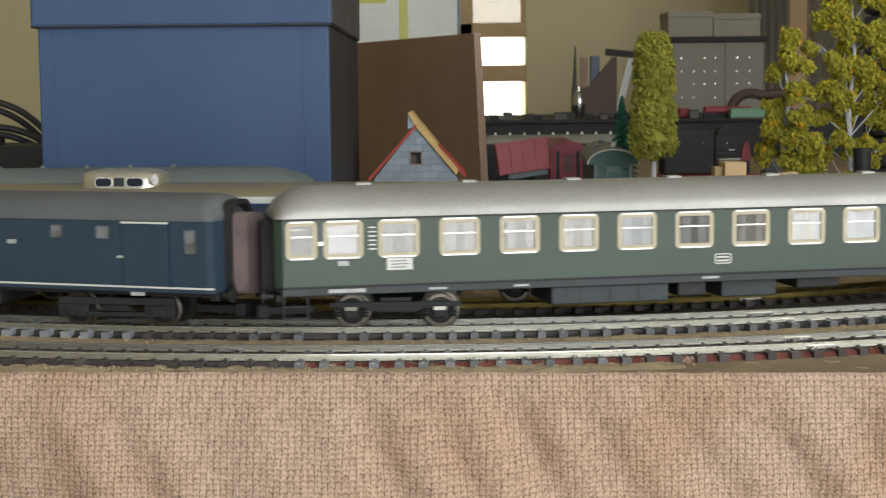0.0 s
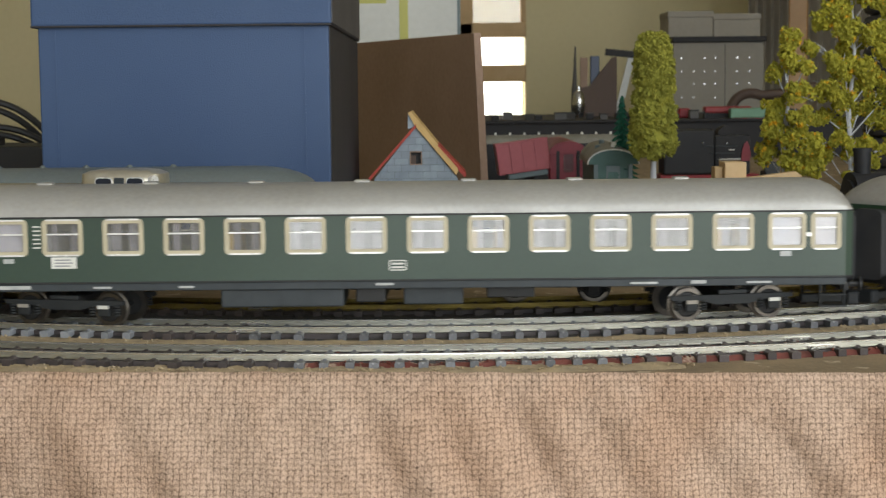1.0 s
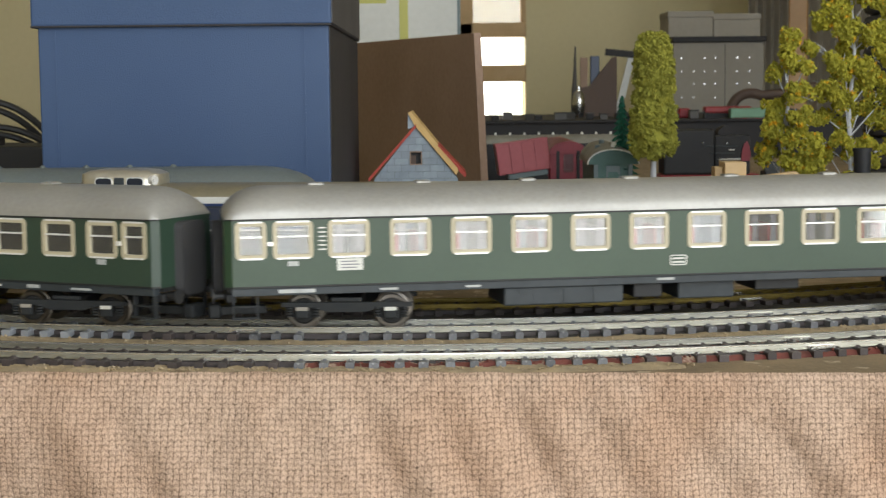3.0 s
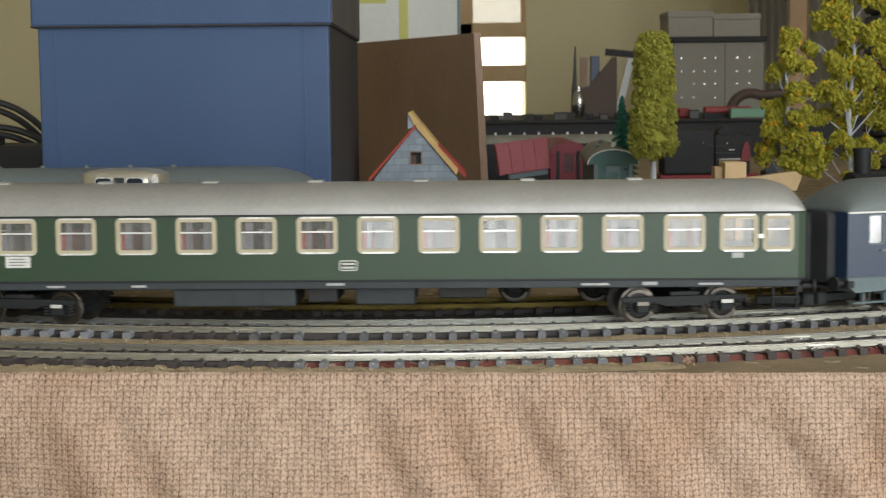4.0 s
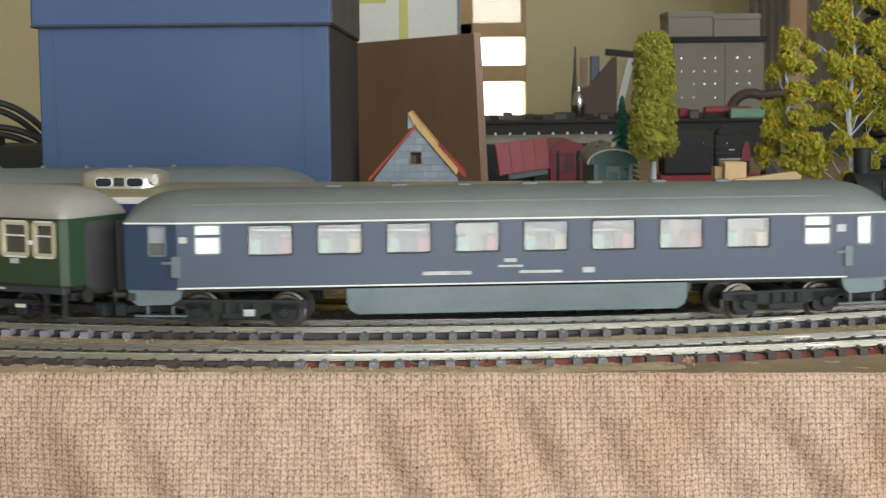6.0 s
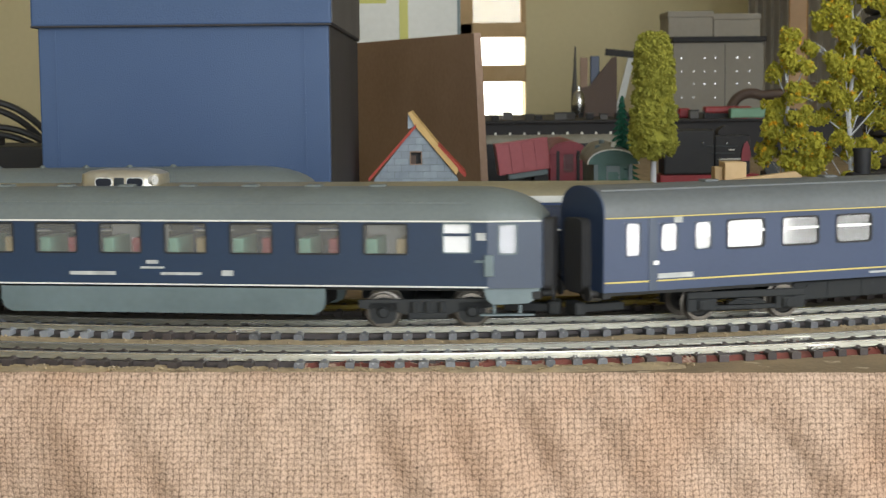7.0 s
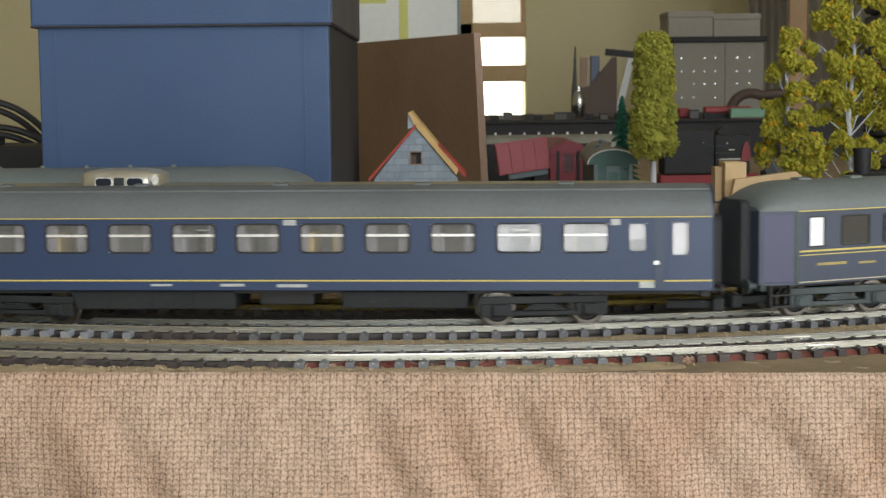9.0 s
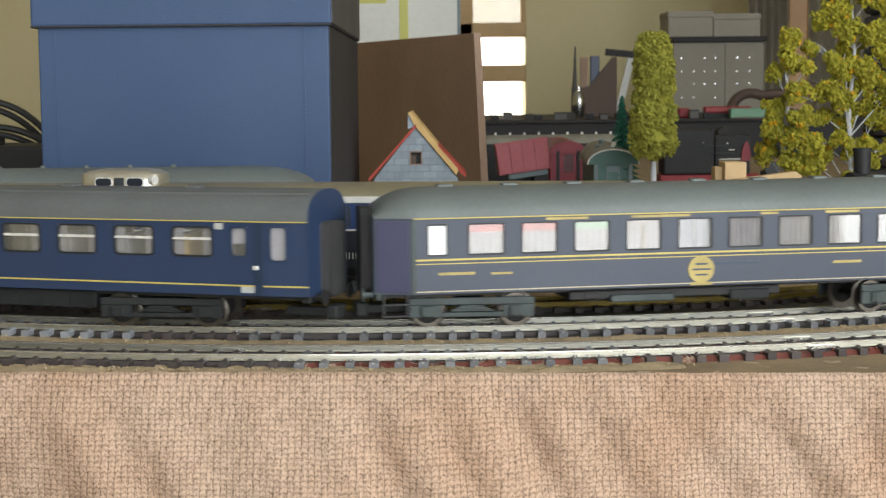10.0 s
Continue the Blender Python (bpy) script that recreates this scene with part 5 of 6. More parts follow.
def model_house():
    th = thing("model_house", "small model house with grey block gable and red roof", "model house", at=(-15.5, 950, 0))
    core, wx0, wx1 = bm_new(), -3.5, 3.7
    for row in range(15):
        za, zb = TZ + 0.0 if row == 0 else -2 + 4 * (row - 0), 2 + 4 * row
        if row == 0:
            zb = 2
        ha, hb_ = gable_x(za), gable_x(zb)
        if hb_ <= 0.2:
            hb_ = 0.2
        hole = 34 <= za + 0.1 and zb <= 42.1
        segs = ((-1e3, wx0), (wx1, 1e3)) if hole else ((-1e3, 1e3),)
        for lo, hi in segs:
            pa, pb = max(-ha, lo), min(ha, hi)
            qa, qb = max(-hb_, lo), min(hb_, hi)
            slab(core, [(pa, za), (pb, za), (qb, zb), (qa, zb)], 0.6, 5)
            step = 8.4
            k0 = -6 + (0.5 if row % 2 else 0)
            for k in range(13):
                xa, xb = (k0 + k) * step, (k0 + k + 1) * step
                a0, a1 = max(xa, pa) + 0.2, min(xb, pb) - 0.2
                b0, b1 = max(xa, qa) + 0.2, min(xb, qb) - 0.2
                if a1 - a0 < 0.8:
                    continue
                if b1 <= b0:
                    b0 = b1 = (max(b0, a0) + min(b1, a1)) / 2
                    b1 = b0 + 0.05
                part("block", slab(bm_new(), [(a0, za + 0.2), (a1, za + 0.2), (b1, zb - 0.2), (b0, zb - 0.2)], 0.0, 0.7), M_STONE, th)
    bmesh.ops.remove_doubles(core, verts=core.verts, dist=0.001)
    part("gable_core", core, M_MORTAR, th)
    part("body", box(bm_new(), -24.6, 24.6, 5, 58, TZ, 25), M_MORTAR, th)
    fr = bm_new()
    ring_frame(fr, wx0, wx1, 34, 42, 0.6, 0.5, -0.2, 1.2)
    w = part("window", fr, M_HARDBOARD, th)
    part("shutter", box(bm_new(), wx0 + 0.5, wx0 + 3.6, 1.4, 1.8, 34.4, 39.5), M_DARKWOOD, w)
    # black sheet behind the opening, in place of an unlit inside
    part("dark_backing", box(bm_new(), wx0 - 1, wx1 + 1, 4.0, 5, 33, 43), M_BLACK, w)
    # left roof slab: thin with a red edge; right slab: thick raw edge that overtops the ridge
    lb = bm_new()
    slab(lb, [(-27.5, 24.6), (0.4, 56.0), (0.4, 58.2), (-28.2, 26.2)], -2.2, 60)
    part("roof_slab", lb, M_TILE, th, "red roof slab")
    cb = bm_new()
    slab(cb, [(-4.3, 64.6), (-4.4, 55.0), (0.3, 56.6), (0.3, 59.8), (-2.4, 63.6)], -0.8, 56)
    part("ridge_board", cb, M_STONE, th, "grey inner face of the roof board")
    rb = bm_new()
    slab(rb, [(-4.4, 64.6), (-2.4, 65.4), (25.2, 31.0), (23.8, 28.0), (-0.2, 57.0)], -1.8, 60)
    part("roof_slab", rb, M_RAWWOOD, th, "roof slab with raw yellow cut edge")
    eb = bm_new()
    slab(eb, [(13.4, 45.9), (29.8, 28.4), (29.0, 26.4), (25.2, 30.2), (24.4, 32.4), (13.0, 45.3)], -2.0, 60)
    part("roof_tiles", eb, M_TILE, th, "red tiles along the eave")


model_house()

# ---------------------------------------------------------------- wagons and locomotives in the background
wag = thing("goods_wagon", "pinkish red model goods wagon lying tilted off its wheels", "model wagon", at=(57, 1150, 29.0))
wag.rotation_euler = (0, radians(-7.5), radians(2))
part("body", box(bm_new(), -18.5, 18.5, -12, 12, -9.5, 12.5, 0.6), M_WAGONRED, wag)
for px in (-18, -9, -0.2, 8.6, 17.4):
    part("rib", box(bm_new(), px, px + 0.9, -12.7, -11.9, -9.5, 12.3, 0.15), M_WAGONRED, wag)
part("top_rail", box(bm_new(), -18.8, 18.8, -12.8, -11.8, 11.7, 12.9, 0.2), M_WAGONRED, wag)
ub = bm_new()
box(ub, -12, 16, -11, 11, -13.5, -9.5, 0.5)
part("underframe", ub, M_SKIRT, wag)
wh = bm_new()
for wx in (-8, 11):
    rod(wh, (wx, -9.5, -15.5), (wx, -7.5, -15.5), 5, 18)
    rod(wh, (wx, 7.5, -15.5), (wx, 9.5, -15.5), 5, 18)
part("wheels", wh, M_BLACK, wag)
prop = box(bm_new(), 30, 84, 1140, 1162, TZ, 7.5, 0.4)
tagged(part("wooden_batten", prop, M_BENCH), "dark batten under the tilted wagon", "batten")

red = thing("red_coach_model", "dark red model coach seen from its end", "model coach", at=(94, 1200, 0))
part("body", box(bm_new(), -14, 14, 0, 120, 2, 30, 0.8), M_DEEPRED, red)
rr = bm_new()
slab(rr, [(14.4 * math.cos(math.pi * i / 12), 29.6 + 9.5 * math.sin(math.pi * i / 12)) for i in range(13)], -0.8, 121)
part("roof", rr, M_DEEPRED, red)
part("end_window", slab(bm_new(), rounded(-3.6, 3.6, 16, 31, 1.2), -0.6, 0.4), M_PANE_DIM, red)
for px in (-9, 6):
    part("end_post", box(bm_new(), px, px + 2.4, -0.9, 0.2, 3, 32, 0.2), M_LOCO, red)
part("wheels", box(bm_new(), -11, 11, 6, 110, TZ, 2.2), M_BLACK, red)
part("side_wing", box(bm_new(), -22, -14.2, 4, 60, 2, 29, 0.4), M_DEEPRED, red)

row = thing("parked_coach", "row of parked coaches under a dusty grey roof", "model train coach", at=(95, 1350, 0))
part("body", box(bm_new(), -60, 60, -14, 14, TZ, 33), M_LOCO, row)
rf = bm_new()
half_round_roof(rf, -61, 61, 15, 33, 40.0, 5)
rfo = part("roof", rf, M_DUSTROOF, row, smooth=True)
for i in range(9):
    v = bm_new()
    rod(v, (-50 + 12 * i, 0, 39.4), (-50 + 12 * i, 0, 42), 1.3, 10, 0.8)
    part("roof_vent", v, M_OFFWHITE, rfo)

gc = thing("green_coach_model", "old green model coach with arched dusty roof, end on", "model coach", at=(110.2, 1040, 0))
part("body", box(bm_new(), -12.6, 12.6, 0, 80, 1, 30, 0.6), M_COACHGREEN, gc)
gr = bm_new()
arc = [(16.4 * math.cos(math.pi * i / 14), 29.0 + 9.4 * math.sin(math.pi * i / 14)) for i in range(15)]
slab(gr, arc, -2.0, 4)
part("roof_edge", gr, M_COACHGREEN, gc)
gl_ = bm_new()
tube(gl_, [(p[0] * 1.01, -2.2, 29.0 + (p[1] - 29.0) * 1.02) for p in arc], 0.5, 6)
part("roof_rim", gl_, M_OFFWHITE, gc, "pale rim of the arched roof")
r2 = bm_new()
rings = []
for y, k, dz in ((-1.5, 1.0, 0.2), (3, 0.98, 1.2), (10, 0.95, 2.8), (40, 0.9, 3.6), (80, 0.9, 3.6)):
    rings.append([(16.6 * k * math.cos(math.pi * i / 14), y, 29.2 + (9.4 + dz) * math.sin(math.pi * i / 14)) for i in range(15)])
loft(r2, rings)
groof = part("roof", r2, M_DUSTROOF, gc, smooth=True)
for vx, vy, vz in ((1, 6, 41.5), (-8.5, 16, 39.5), (7, 20, 41.0), (-4, 34, 42.5)):
    v = bm_new()
    rod(v, (vx, vy, vz - 3), (vx, vy, vz + 1.4), 2.2, 14, 1.7)
    part("roof_vent", v, M_OFFWHITE if vy < 15 else M_SKIRT, groof)
part("door", box(bm_new(), -4.5, 4.5, -0.8, 0.2, 3, 28, 0.3), M_SKIRT, gc)
part("door_panel", box(bm_new(), -3.2, 3.2, -1.1, -0.6, 6, 24, 0.2), M_COACHGREEN, gc)
for px in (-12.5, 9.8):
    part("corner_post", box(bm_new(), px, px + 2.8, -1.0, 0.2, 1, 29, 0.3), M_SKIRT, gc)
part("wheels", box(bm_new(), -10, 10, 8, 90, TZ, 1.2), M_BLACK, gc)


def steam_loco(at, rz, label, scale_len, with_red):
    th = thing("steam_locomotive", label, "model locomotive", at=at, rz=rz)
    L = scale_len
    part("frame", box(bm_new(), -L, L, -9, 9, 6, 14, 0.5), M_SIGNALRED if with_red else M_LOCO, th)
    b = bm_new()
    rod(b, (-L + 4, 0, 27.5), (L * 0.45, 0, 27.5), 11, 28)
    part("boiler", b, M_LOCO, th, smooth=True)
    part("cab", box(bm_new(), L * 0.45, L * 0.95, -14, 14, 12, 45, 1.0), M_LOCO, th)
    part("cab_roof", slab(bm_new(), [(L * 0.4, 44.6), (L, 44.6), (L, 46), (L * 0.7, 47.2), (L * 0.4, 46)], -15, 15), M_LOCO, th)
    for cx, r, h in ((-L * 0.84, 4.4, 49.3), (-L * 0.55, 4.5, 42.5), (-L * 0.3, 4.8, 43.5), (-L * 0.05, 4.5, 43), (L * 0.25, 2.2, 44)):
        c = bm_new()
        rod(c, (cx, 0, 35), (cx, 0, h - 1.5), r * 0.85, 20, r * 0.9)
        rod(c, (cx, 0, h - 1.5), (cx, 0, h), r, 20, r * (1.0 if h > 48 else 0.6))
        part("chimney" if h > 48 else "dome", c, M_LOCO, th, smooth=True)
    for hx in range(5):
        p = bm_new()
        rod(p, (-L * 0.75 + hx * L * 0.25, -10.8, 20), (-L * 0.75 + hx * L * 0.25, -10.8, 35), 0.6, 8)
        part("pipe", p, M_SOLE, th)
    part("running_board", box(bm_new(), -L, L * 0.5, -14, 14, 16, 17, 0.2), M_LOCO, th)
    for hx in (-0.5, -0.1, 0.3):
        wb_ = bm_new()
        for sy in (-8.6, 8.6):
            rod(wb_, (L * hx, sy - 1.2, 9.0), (L * hx, sy + 1.2, 9.0), 9.0, 26)
        part("driving_wheels", wb_, M_SIGNALRED if with_red else M_LOCO, th)
    bw = bm_new()
    for hx in (-0.85, 0.8):
        for sy in (-8.6, 8.6):
            rod(bw, (L * hx, sy - 1.2, 4.5), (L * hx, sy + 1.2, 4.5), 4.5, 20)
    part("running_wheels", bw, M_BLACK, th)
    part("smokebox_door", rod(bm_new(), (-L + 2.8, 0, 26), (-L + 4, 0, 26), 9, 24), M_LOCO, th)
    return th


steam_loco((243, 742, 0), 8, "black model steam locomotive with chimney and pipes", 62, False)
ten = thing("tender", "black model locomotive tender with red frame and white stripes", "model locomotive", at=(192, 1150, 0))
part("frame", box(bm_new(), -38, 32, -12, 12, 9, 16.5, 0.5), M_SIGNALRED, ten)
part("tank", box(bm_new(), -36, 0, -14, 14, 16.5, 48, 1.5), M_LOCO, ten)
part("tank", box(bm_new(), 0, 25, -14, 14, 16.5, 44, 1.2), M_LOCO, ten)
hbm = bm_new()
rod(hbm, (10, -6, 44), (10, 12, 44), 6.5, 20)
part("coal_hopper", hbm, M_BENCH, ten)
for z, a, b in ((27.0, 2, 20), (24.5, 6, 18), (33.5, 10, 14)):
    part("stripe", box(bm_new(), a, b, -14.4, -13.9, z, z + 0.7), M_OFFWHITE, ten)
part("red_shield", slab(bm_new(), [(18.4, 26), (24.6, 26), (25.2, 31), (24.2, 36.5), (22.6, 40), (20.6, 38), (19.0, 33)], -15.2, -14.0), M_DEEPRED, ten)
for ra, rb, rz_ in ((-8, 16, 36.4), (-4, 14, 31.6)):
    part("handrail", rod(bm_new(), (ra, -14.6, rz_), (rb, -14.6, rz_), 0.4, 8), M_SOLE, ten)
# bright knobs added to stand for white glints on the tender
for kx, kz in ((8.4, 38.6), (3.0, 27.6), (-8.6, 39.2)):
    kb = bm_new()
    rod(kb, (kx, -14.2, kz), (kx, -15.6, kz), 1.0, 12, 0.7)
    part("glint_knob", kb, M_TOOLSTEEL, ten, "small bright metal knob added for a glint")
wbm = bm_new()
for wx in (-30, -16, -2, 12, 25):
    rod(wbm, (wx, -10, 5), (wx, -8, 5), 5, 18)
    rod(wbm, (wx, 8, 5), (wx, 10, 5), 5, 18)
part("wheels", wbm, M_DEEPRED, ten)
part("footplate", box(bm_new(), -30, 26, -8, 8, TZ, 9), M_BLACK, ten)
lamp = bm_new()
rod(lamp, (41, -13, 20), (41, -9, 20), 5.4, 20)
box(lamp, 37, 45, -10, 10, TZ, 18, 0.5)
part("buffer", lamp, M_SOLE, ten)

# wooden frame beside the inner track
wf = thing("pine_trestle", "raw pine trestle of block, post and slanting plank", "trestle", at=(0, 700, 0))
part("block", box(bm_new(), 122.4, 131.8, -2, 14, 30, 45.2, 0.4), M_PINE, wf)
part("block", box(bm_new(), 118.8, 122.2, 2, 12, 28, 43.0, 0.4), M_PINE, wf)
pl = bm_new()
slab(pl, [(124.5, 30.5), (126.0, 38.0), (152.0, 41.2), (154.8, 39.2), (152.5, 33.0), (136.0, 32.0), (133.5, 26.0), (127.0, 26.0)], -7, -2.2)
part("plank", pl, M_PINE, wf)
part("post", box(bm_new(), 127.2, 133.2, -1.8, 4, TZ, 30, 0.3), M_PINE, wf)

# ---------------------------------------------------------------- trees
def leaf_clump(bm, c, r, rnd, size=1.5):
    for _ in range(int(15 * r)):
        d = Vector((rnd.gauss(0, 1), rnd.gauss(0, 1), rnd.gauss(0, 1))).normalized() * r * rnd.uniform(0.55, 1.05)
        p, s = Vector(c) + d, size * rnd.uniform(0.5, 1.15)
        ax = [Vector((rnd.gauss(0, 1), rnd.gauss(0, 1), rnd.gauss(0, 1))).normalized() for _ in range(3)]
        vs = [bm.verts.new(p + a * s * k * rnd.uniform(0.6, 1.2)) for a in ax for k in (1, -1)]
        for i, j, k in ((0, 2, 4), (2, 1, 4), (1, 3, 4), (3, 0, 4), (2, 0, 5), (1, 2, 5), (3, 1, 5), (0, 3, 5)):
            bm.faces.new((vs[i], vs[j], vs[k]))


def autumn_tree(label, at, height, clumps, seed):
    """clumps: (x, z, radius) rows along the crown, filled out with smaller ones."""
    rnd = random.Random(seed)
    th = thing("model_tree", label, "model tree", "model trees", at=at)
    tbm = bm_new()
    pts = [(0, 0, TZ)] + [(1.4 * math.sin(i * 1.3), rnd.uniform(-1, 1), TZ + (height - TZ) * i / 9) for i in range(1, 10)]
    for i, (a, b) in enumerate(zip(pts, pts[1:])):
        rod(tbm, a, b, 1.7 * (1 - i / 10) + 0.3, 9, 1.7 * (1 - (i + 1) / 10) + 0.3)
    trunk = part("trunk", tbm, M_BARK, th, "pale grey plastic trunk")
    crown = bm_new()
    for x, z, r in clumps:
        y = rnd.uniform(-0.5, 0.5) * 22
        z_at = z - abs(x) * 0.5 - 3
        k = max(0, min(8, int((z_at - TZ) / (height - TZ) * 9)))
        limb = bm_new()
        rod(limb, pts[k], (x * 0.85, y * 0.85, z), 0.5, 7, 0.25)
        for _ in range(2):
            rod(limb, (x * 0.6, y * 0.6, z - 2), (x + rnd.uniform(-r, r) * 0.8, y + rnd.uniform(-r, r) * 0.8, z + rnd.uniform(-r, r) * 0.8), 0.3, 5, 0.15)
        part("limb", limb, M_BARK, trunk)
        for _ in range(15):
            d = Vector((rnd.gauss(0, 1), rnd.gauss(0, 1), rnd.gauss(0, 0.8))).normalized() * r * rnd.uniform(0.2, 0.85)
            leaf_clump(crown, Vector((x, y, z)) + d, r * rnd.uniform(0.3, 0.5), rnd, 1.35)
    part("crown", crown, M_LEAF, th, "yellow-green foam leaves with orange spots")


autumn_tree("slim autumn model tree with yellow-green foam leaves and pale trunk", (202, 950, 0), 104,
            [(0, 104, 8), (2, 92, 9), (-6, 86, 6), (6, 76, 9), (-4, 66, 8), (8, 60, 9), (-9, 52, 10), (4, 48, 11), (13, 42, 9), (-10, 38, 9), (2, 34, 8), (12, 30, 7), (-6, 60, 7), (10, 88, 5)], 3)
autumn_tree("tall autumn model tree with yellow-green foam leaves and pale trunk", (243, 960, 0), 150,
            [(0, 146, 12), (-8, 132, 11), (10, 128, 12), (-18, 116, 8), (-6, 112, 11), (12, 108, 12), (20, 96, 9), (-24, 100, 6), (-12, 92, 9), (4, 88, 10), (-16, 76, 10), (14, 80, 10), (22, 70, 10), (-6, 68, 8), (-18, 60, 8), (16, 56, 9), (-22, 46, 7), (-14, 38, 8), (10, 44, 6), (-22, 30, 7), (26, 118, 9), (-2, 56, 8), (6, 34, 6), (0, 100, 9), (-10, 122, 9), (4, 76, 8), (-8, 46, 7), (0, 40, 8), (14, 34, 7), (-6, 86, 8), (8, 64, 8), (24, 40, 7), (-2, 24, 6)], 8)

ot = thing("model_tree", "dense column-shaped olive model tree on a pale trunk", "model tree", "model trees", at=(131, 1000, 0))
ob_ = bm_new()
rod(ob_, (0, 0, TZ), (0, 0, 40), 2.3, 10, 1.6)
part("trunk", ob_, M_BARK, ot)
oc, rnd_o = bm_new(), random.Random(21)
for _ in range(420):
    z = rnd_o.uniform(36, 110)
    k = (z - 36) / 74
    r = (15.5 - 5.0 * k) * (1.0 if k > 0.08 else 0.72 + 3.5 * k) * (1.0 if k < 0.93 else 0.85)
    a = rnd_o.uniform(0, 2 * math.pi)
    q = r * rnd_o.uniform(0.72, 0.96)
    leaf_clump(oc, (q * math.cos(a), q * math.sin(a), z), rnd_o.uniform(2.0, 3.4), rnd_o, 1.25)
part("crown", oc, M_OLIVE, ot, "olive foam foliage")
fill = bm_new()
loft(fill, [[((12.2 - 4.6 * k) * math.cos(2 * math.pi * i / 14) * f, (12.2 - 4.6 * k) * math.sin(2 * math.pi * i / 14) * f, 38 + 70 * k) for i in range(14)] for k, f in ((0, 0.6), (0.08, 1), (0.5, 1), (0.9, 1), (1, 0.6))])
part("inner_foam", fill, M_OLIVE, ot)

fir = thing("model_tree", "small dark green model fir tree", "model tree", "model trees", at=(117, 1050, 0))
fb_ = bm_new()
rod(fb_, (0, 0, TZ), (0, 0, 70), 1.4, 8, 0.4)
part("trunk", fb_, M_DRAPE, fir)
fc, rnd_f = bm_new(), random.Random(5)
for t in range(15):
    z = 20 + 3.6 * t
    r = 12.5 * (1 - t / 15.5) + 0.8
    for i in range(26):
        a = 2 * math.pi * (i + rnd_f.random()) / 26
        rr_ = r * rnd_f.uniform(0.75, 1.1)
        tip = Vector((rr_ * math.cos(a), rr_ * math.sin(a), z - 2.0))
        root = Vector((0.3 * math.cos(a), 0.3 * math.sin(a), z + 2.6))
        side = Vector((-math.sin(a), math.cos(a), 0)) * (0.14 * rr_ + 0.4)
        mid = (root + tip) / 2 + Vector((0, 0, 0.9))
        vs = [fc.verts.new(p) for p in (root, mid + side, tip, mid - side, mid - Vector((0, 0, 1.6)))]
        for q in ((0, 1, 2), (0, 2, 3), (0, 4, 1), (1, 4, 2), (2, 4, 3), (3, 4, 0)):
            fc.faces.new([vs[k] for k in q])
part("crown", fc, M_FIR, fir)

# ---------------------------------------------------------------- cables, bench, tools and cabinet
for top, mid, curve, yy in ((73.5, -325, 0.0124, 1150), (69.0, -332, 0.0118, 1158), (55.0, -320, 0.009, 1150), (50.0, -326, 0.0088, 1160)):
    reach = math.sqrt((top - TZ - 2.4) / curve)
    cbm = bm_new()
    tube(cbm, [(mid + reach * k / 14, yy + 5 * math.sin(k * 0.3), top - curve * (reach * k / 14) ** 2) for k in range(-14, 15)], 2.4, 9)
    tagged(part("cable", cbm, M_CABLE, smooth=True), "thick black cable looped on the table", "cable", "cables")
dk = thing("control_unit", "low dark control unit below the cables", "controller", at=(-330, 1120, 0))
part("housing", box(bm_new(), -70, 62, -30, 60, TZ, 43, 2), M_CABLE, dk)
part("knob", rod(bm_new(), (20, 0, 43), (20, 0, 48), 7, 20), M_BENCH, dk)

bench = thing("workbench", "long dark workbench behind the layout", "workbench", at=(0, 1900, 0))
part("front", box(bm_new(), 40, 900, 0, 18, TZ, 38), M_BENCH, bench)
part("worktop", box(bm_new(), 36, 904, -6, 480, 38.2, 41.5, 0.6), M_BENCH, bench)
part("side", box(bm_new(), 40, 58, 20, 470, TZ, 38), M_BENCH, bench)
part("side", box(bm_new(), 880, 898, 20, 470, TZ, 38), M_BENCH, bench)

rnd_t = random.Random(4)
for i in range(26):
    x = 66 + 18 * i + rnd_t.uniform(-5, 5)
    w_, h_ = rnd_t.uniform(8, 16), rnd_t.uniform(3, 9)
    y = 1910 + rnd_t.uniform(0, 40)
    tn = thing("small_part_box", "small dark box of parts lying on the bench", "box", "parts boxes", at=(x, y, 41.5))
    part("tray", box(bm_new(), -w_ / 2, w_ / 2, 0, 14, 0, h_, 0.5), (M_BENCH, M_TOOLGREY, M_DRAPE)[i % 3], tn)
    part("lid", box(bm_new(), -w_ / 2 - 0.4, w_ / 2 + 0.4, -0.4, 14.4, h_, h_ + 1.2, 0.3), (M_TOOLGREY, M_BENCH, M_SOLE)[i % 3], tn)


def tool(name, label, cat, x, y, build):
    th = thing(name, label, cat, "tools on the bench", at=(x, y, 41.5))
    build(th)
    return th


def chisel(th):
    part("handle", rod(bm_new(), (0, 0, 0), (0, 0, 40), 5, 14, 4), M_TOOLGREY, th)
    part("blade", rod(bm_new(), (0, 0, 40), (1, 0, 92), 3.2, 10, 1.0), M_TOOLGREY, th)


def flask(th):
    b = bm_new()
    loft(b, [[(r * math.cos(2 * math.pi * i / 20), r * math.sin(2 * math.pi * i / 20), z) for i in range(20)] for z, r in ((0, 5), (3, 6.5), (18, 8.5), (30, 7), (34, 3), (40, 2.6))])
    part("bulb", b, M_TOOLSTEEL, th, "polished metal bulb", smooth=True)


def file_tool(th):
    part("handle", rod(bm_new(), (0, 0, 0), (0, 0, 34), 5.5, 12, 4.5), M_PINE, th)
    part("blade", box(bm_new(), -5, 5, -1.5, 1.5, 34, 78, 0.4), M_HARDBOARD, th)


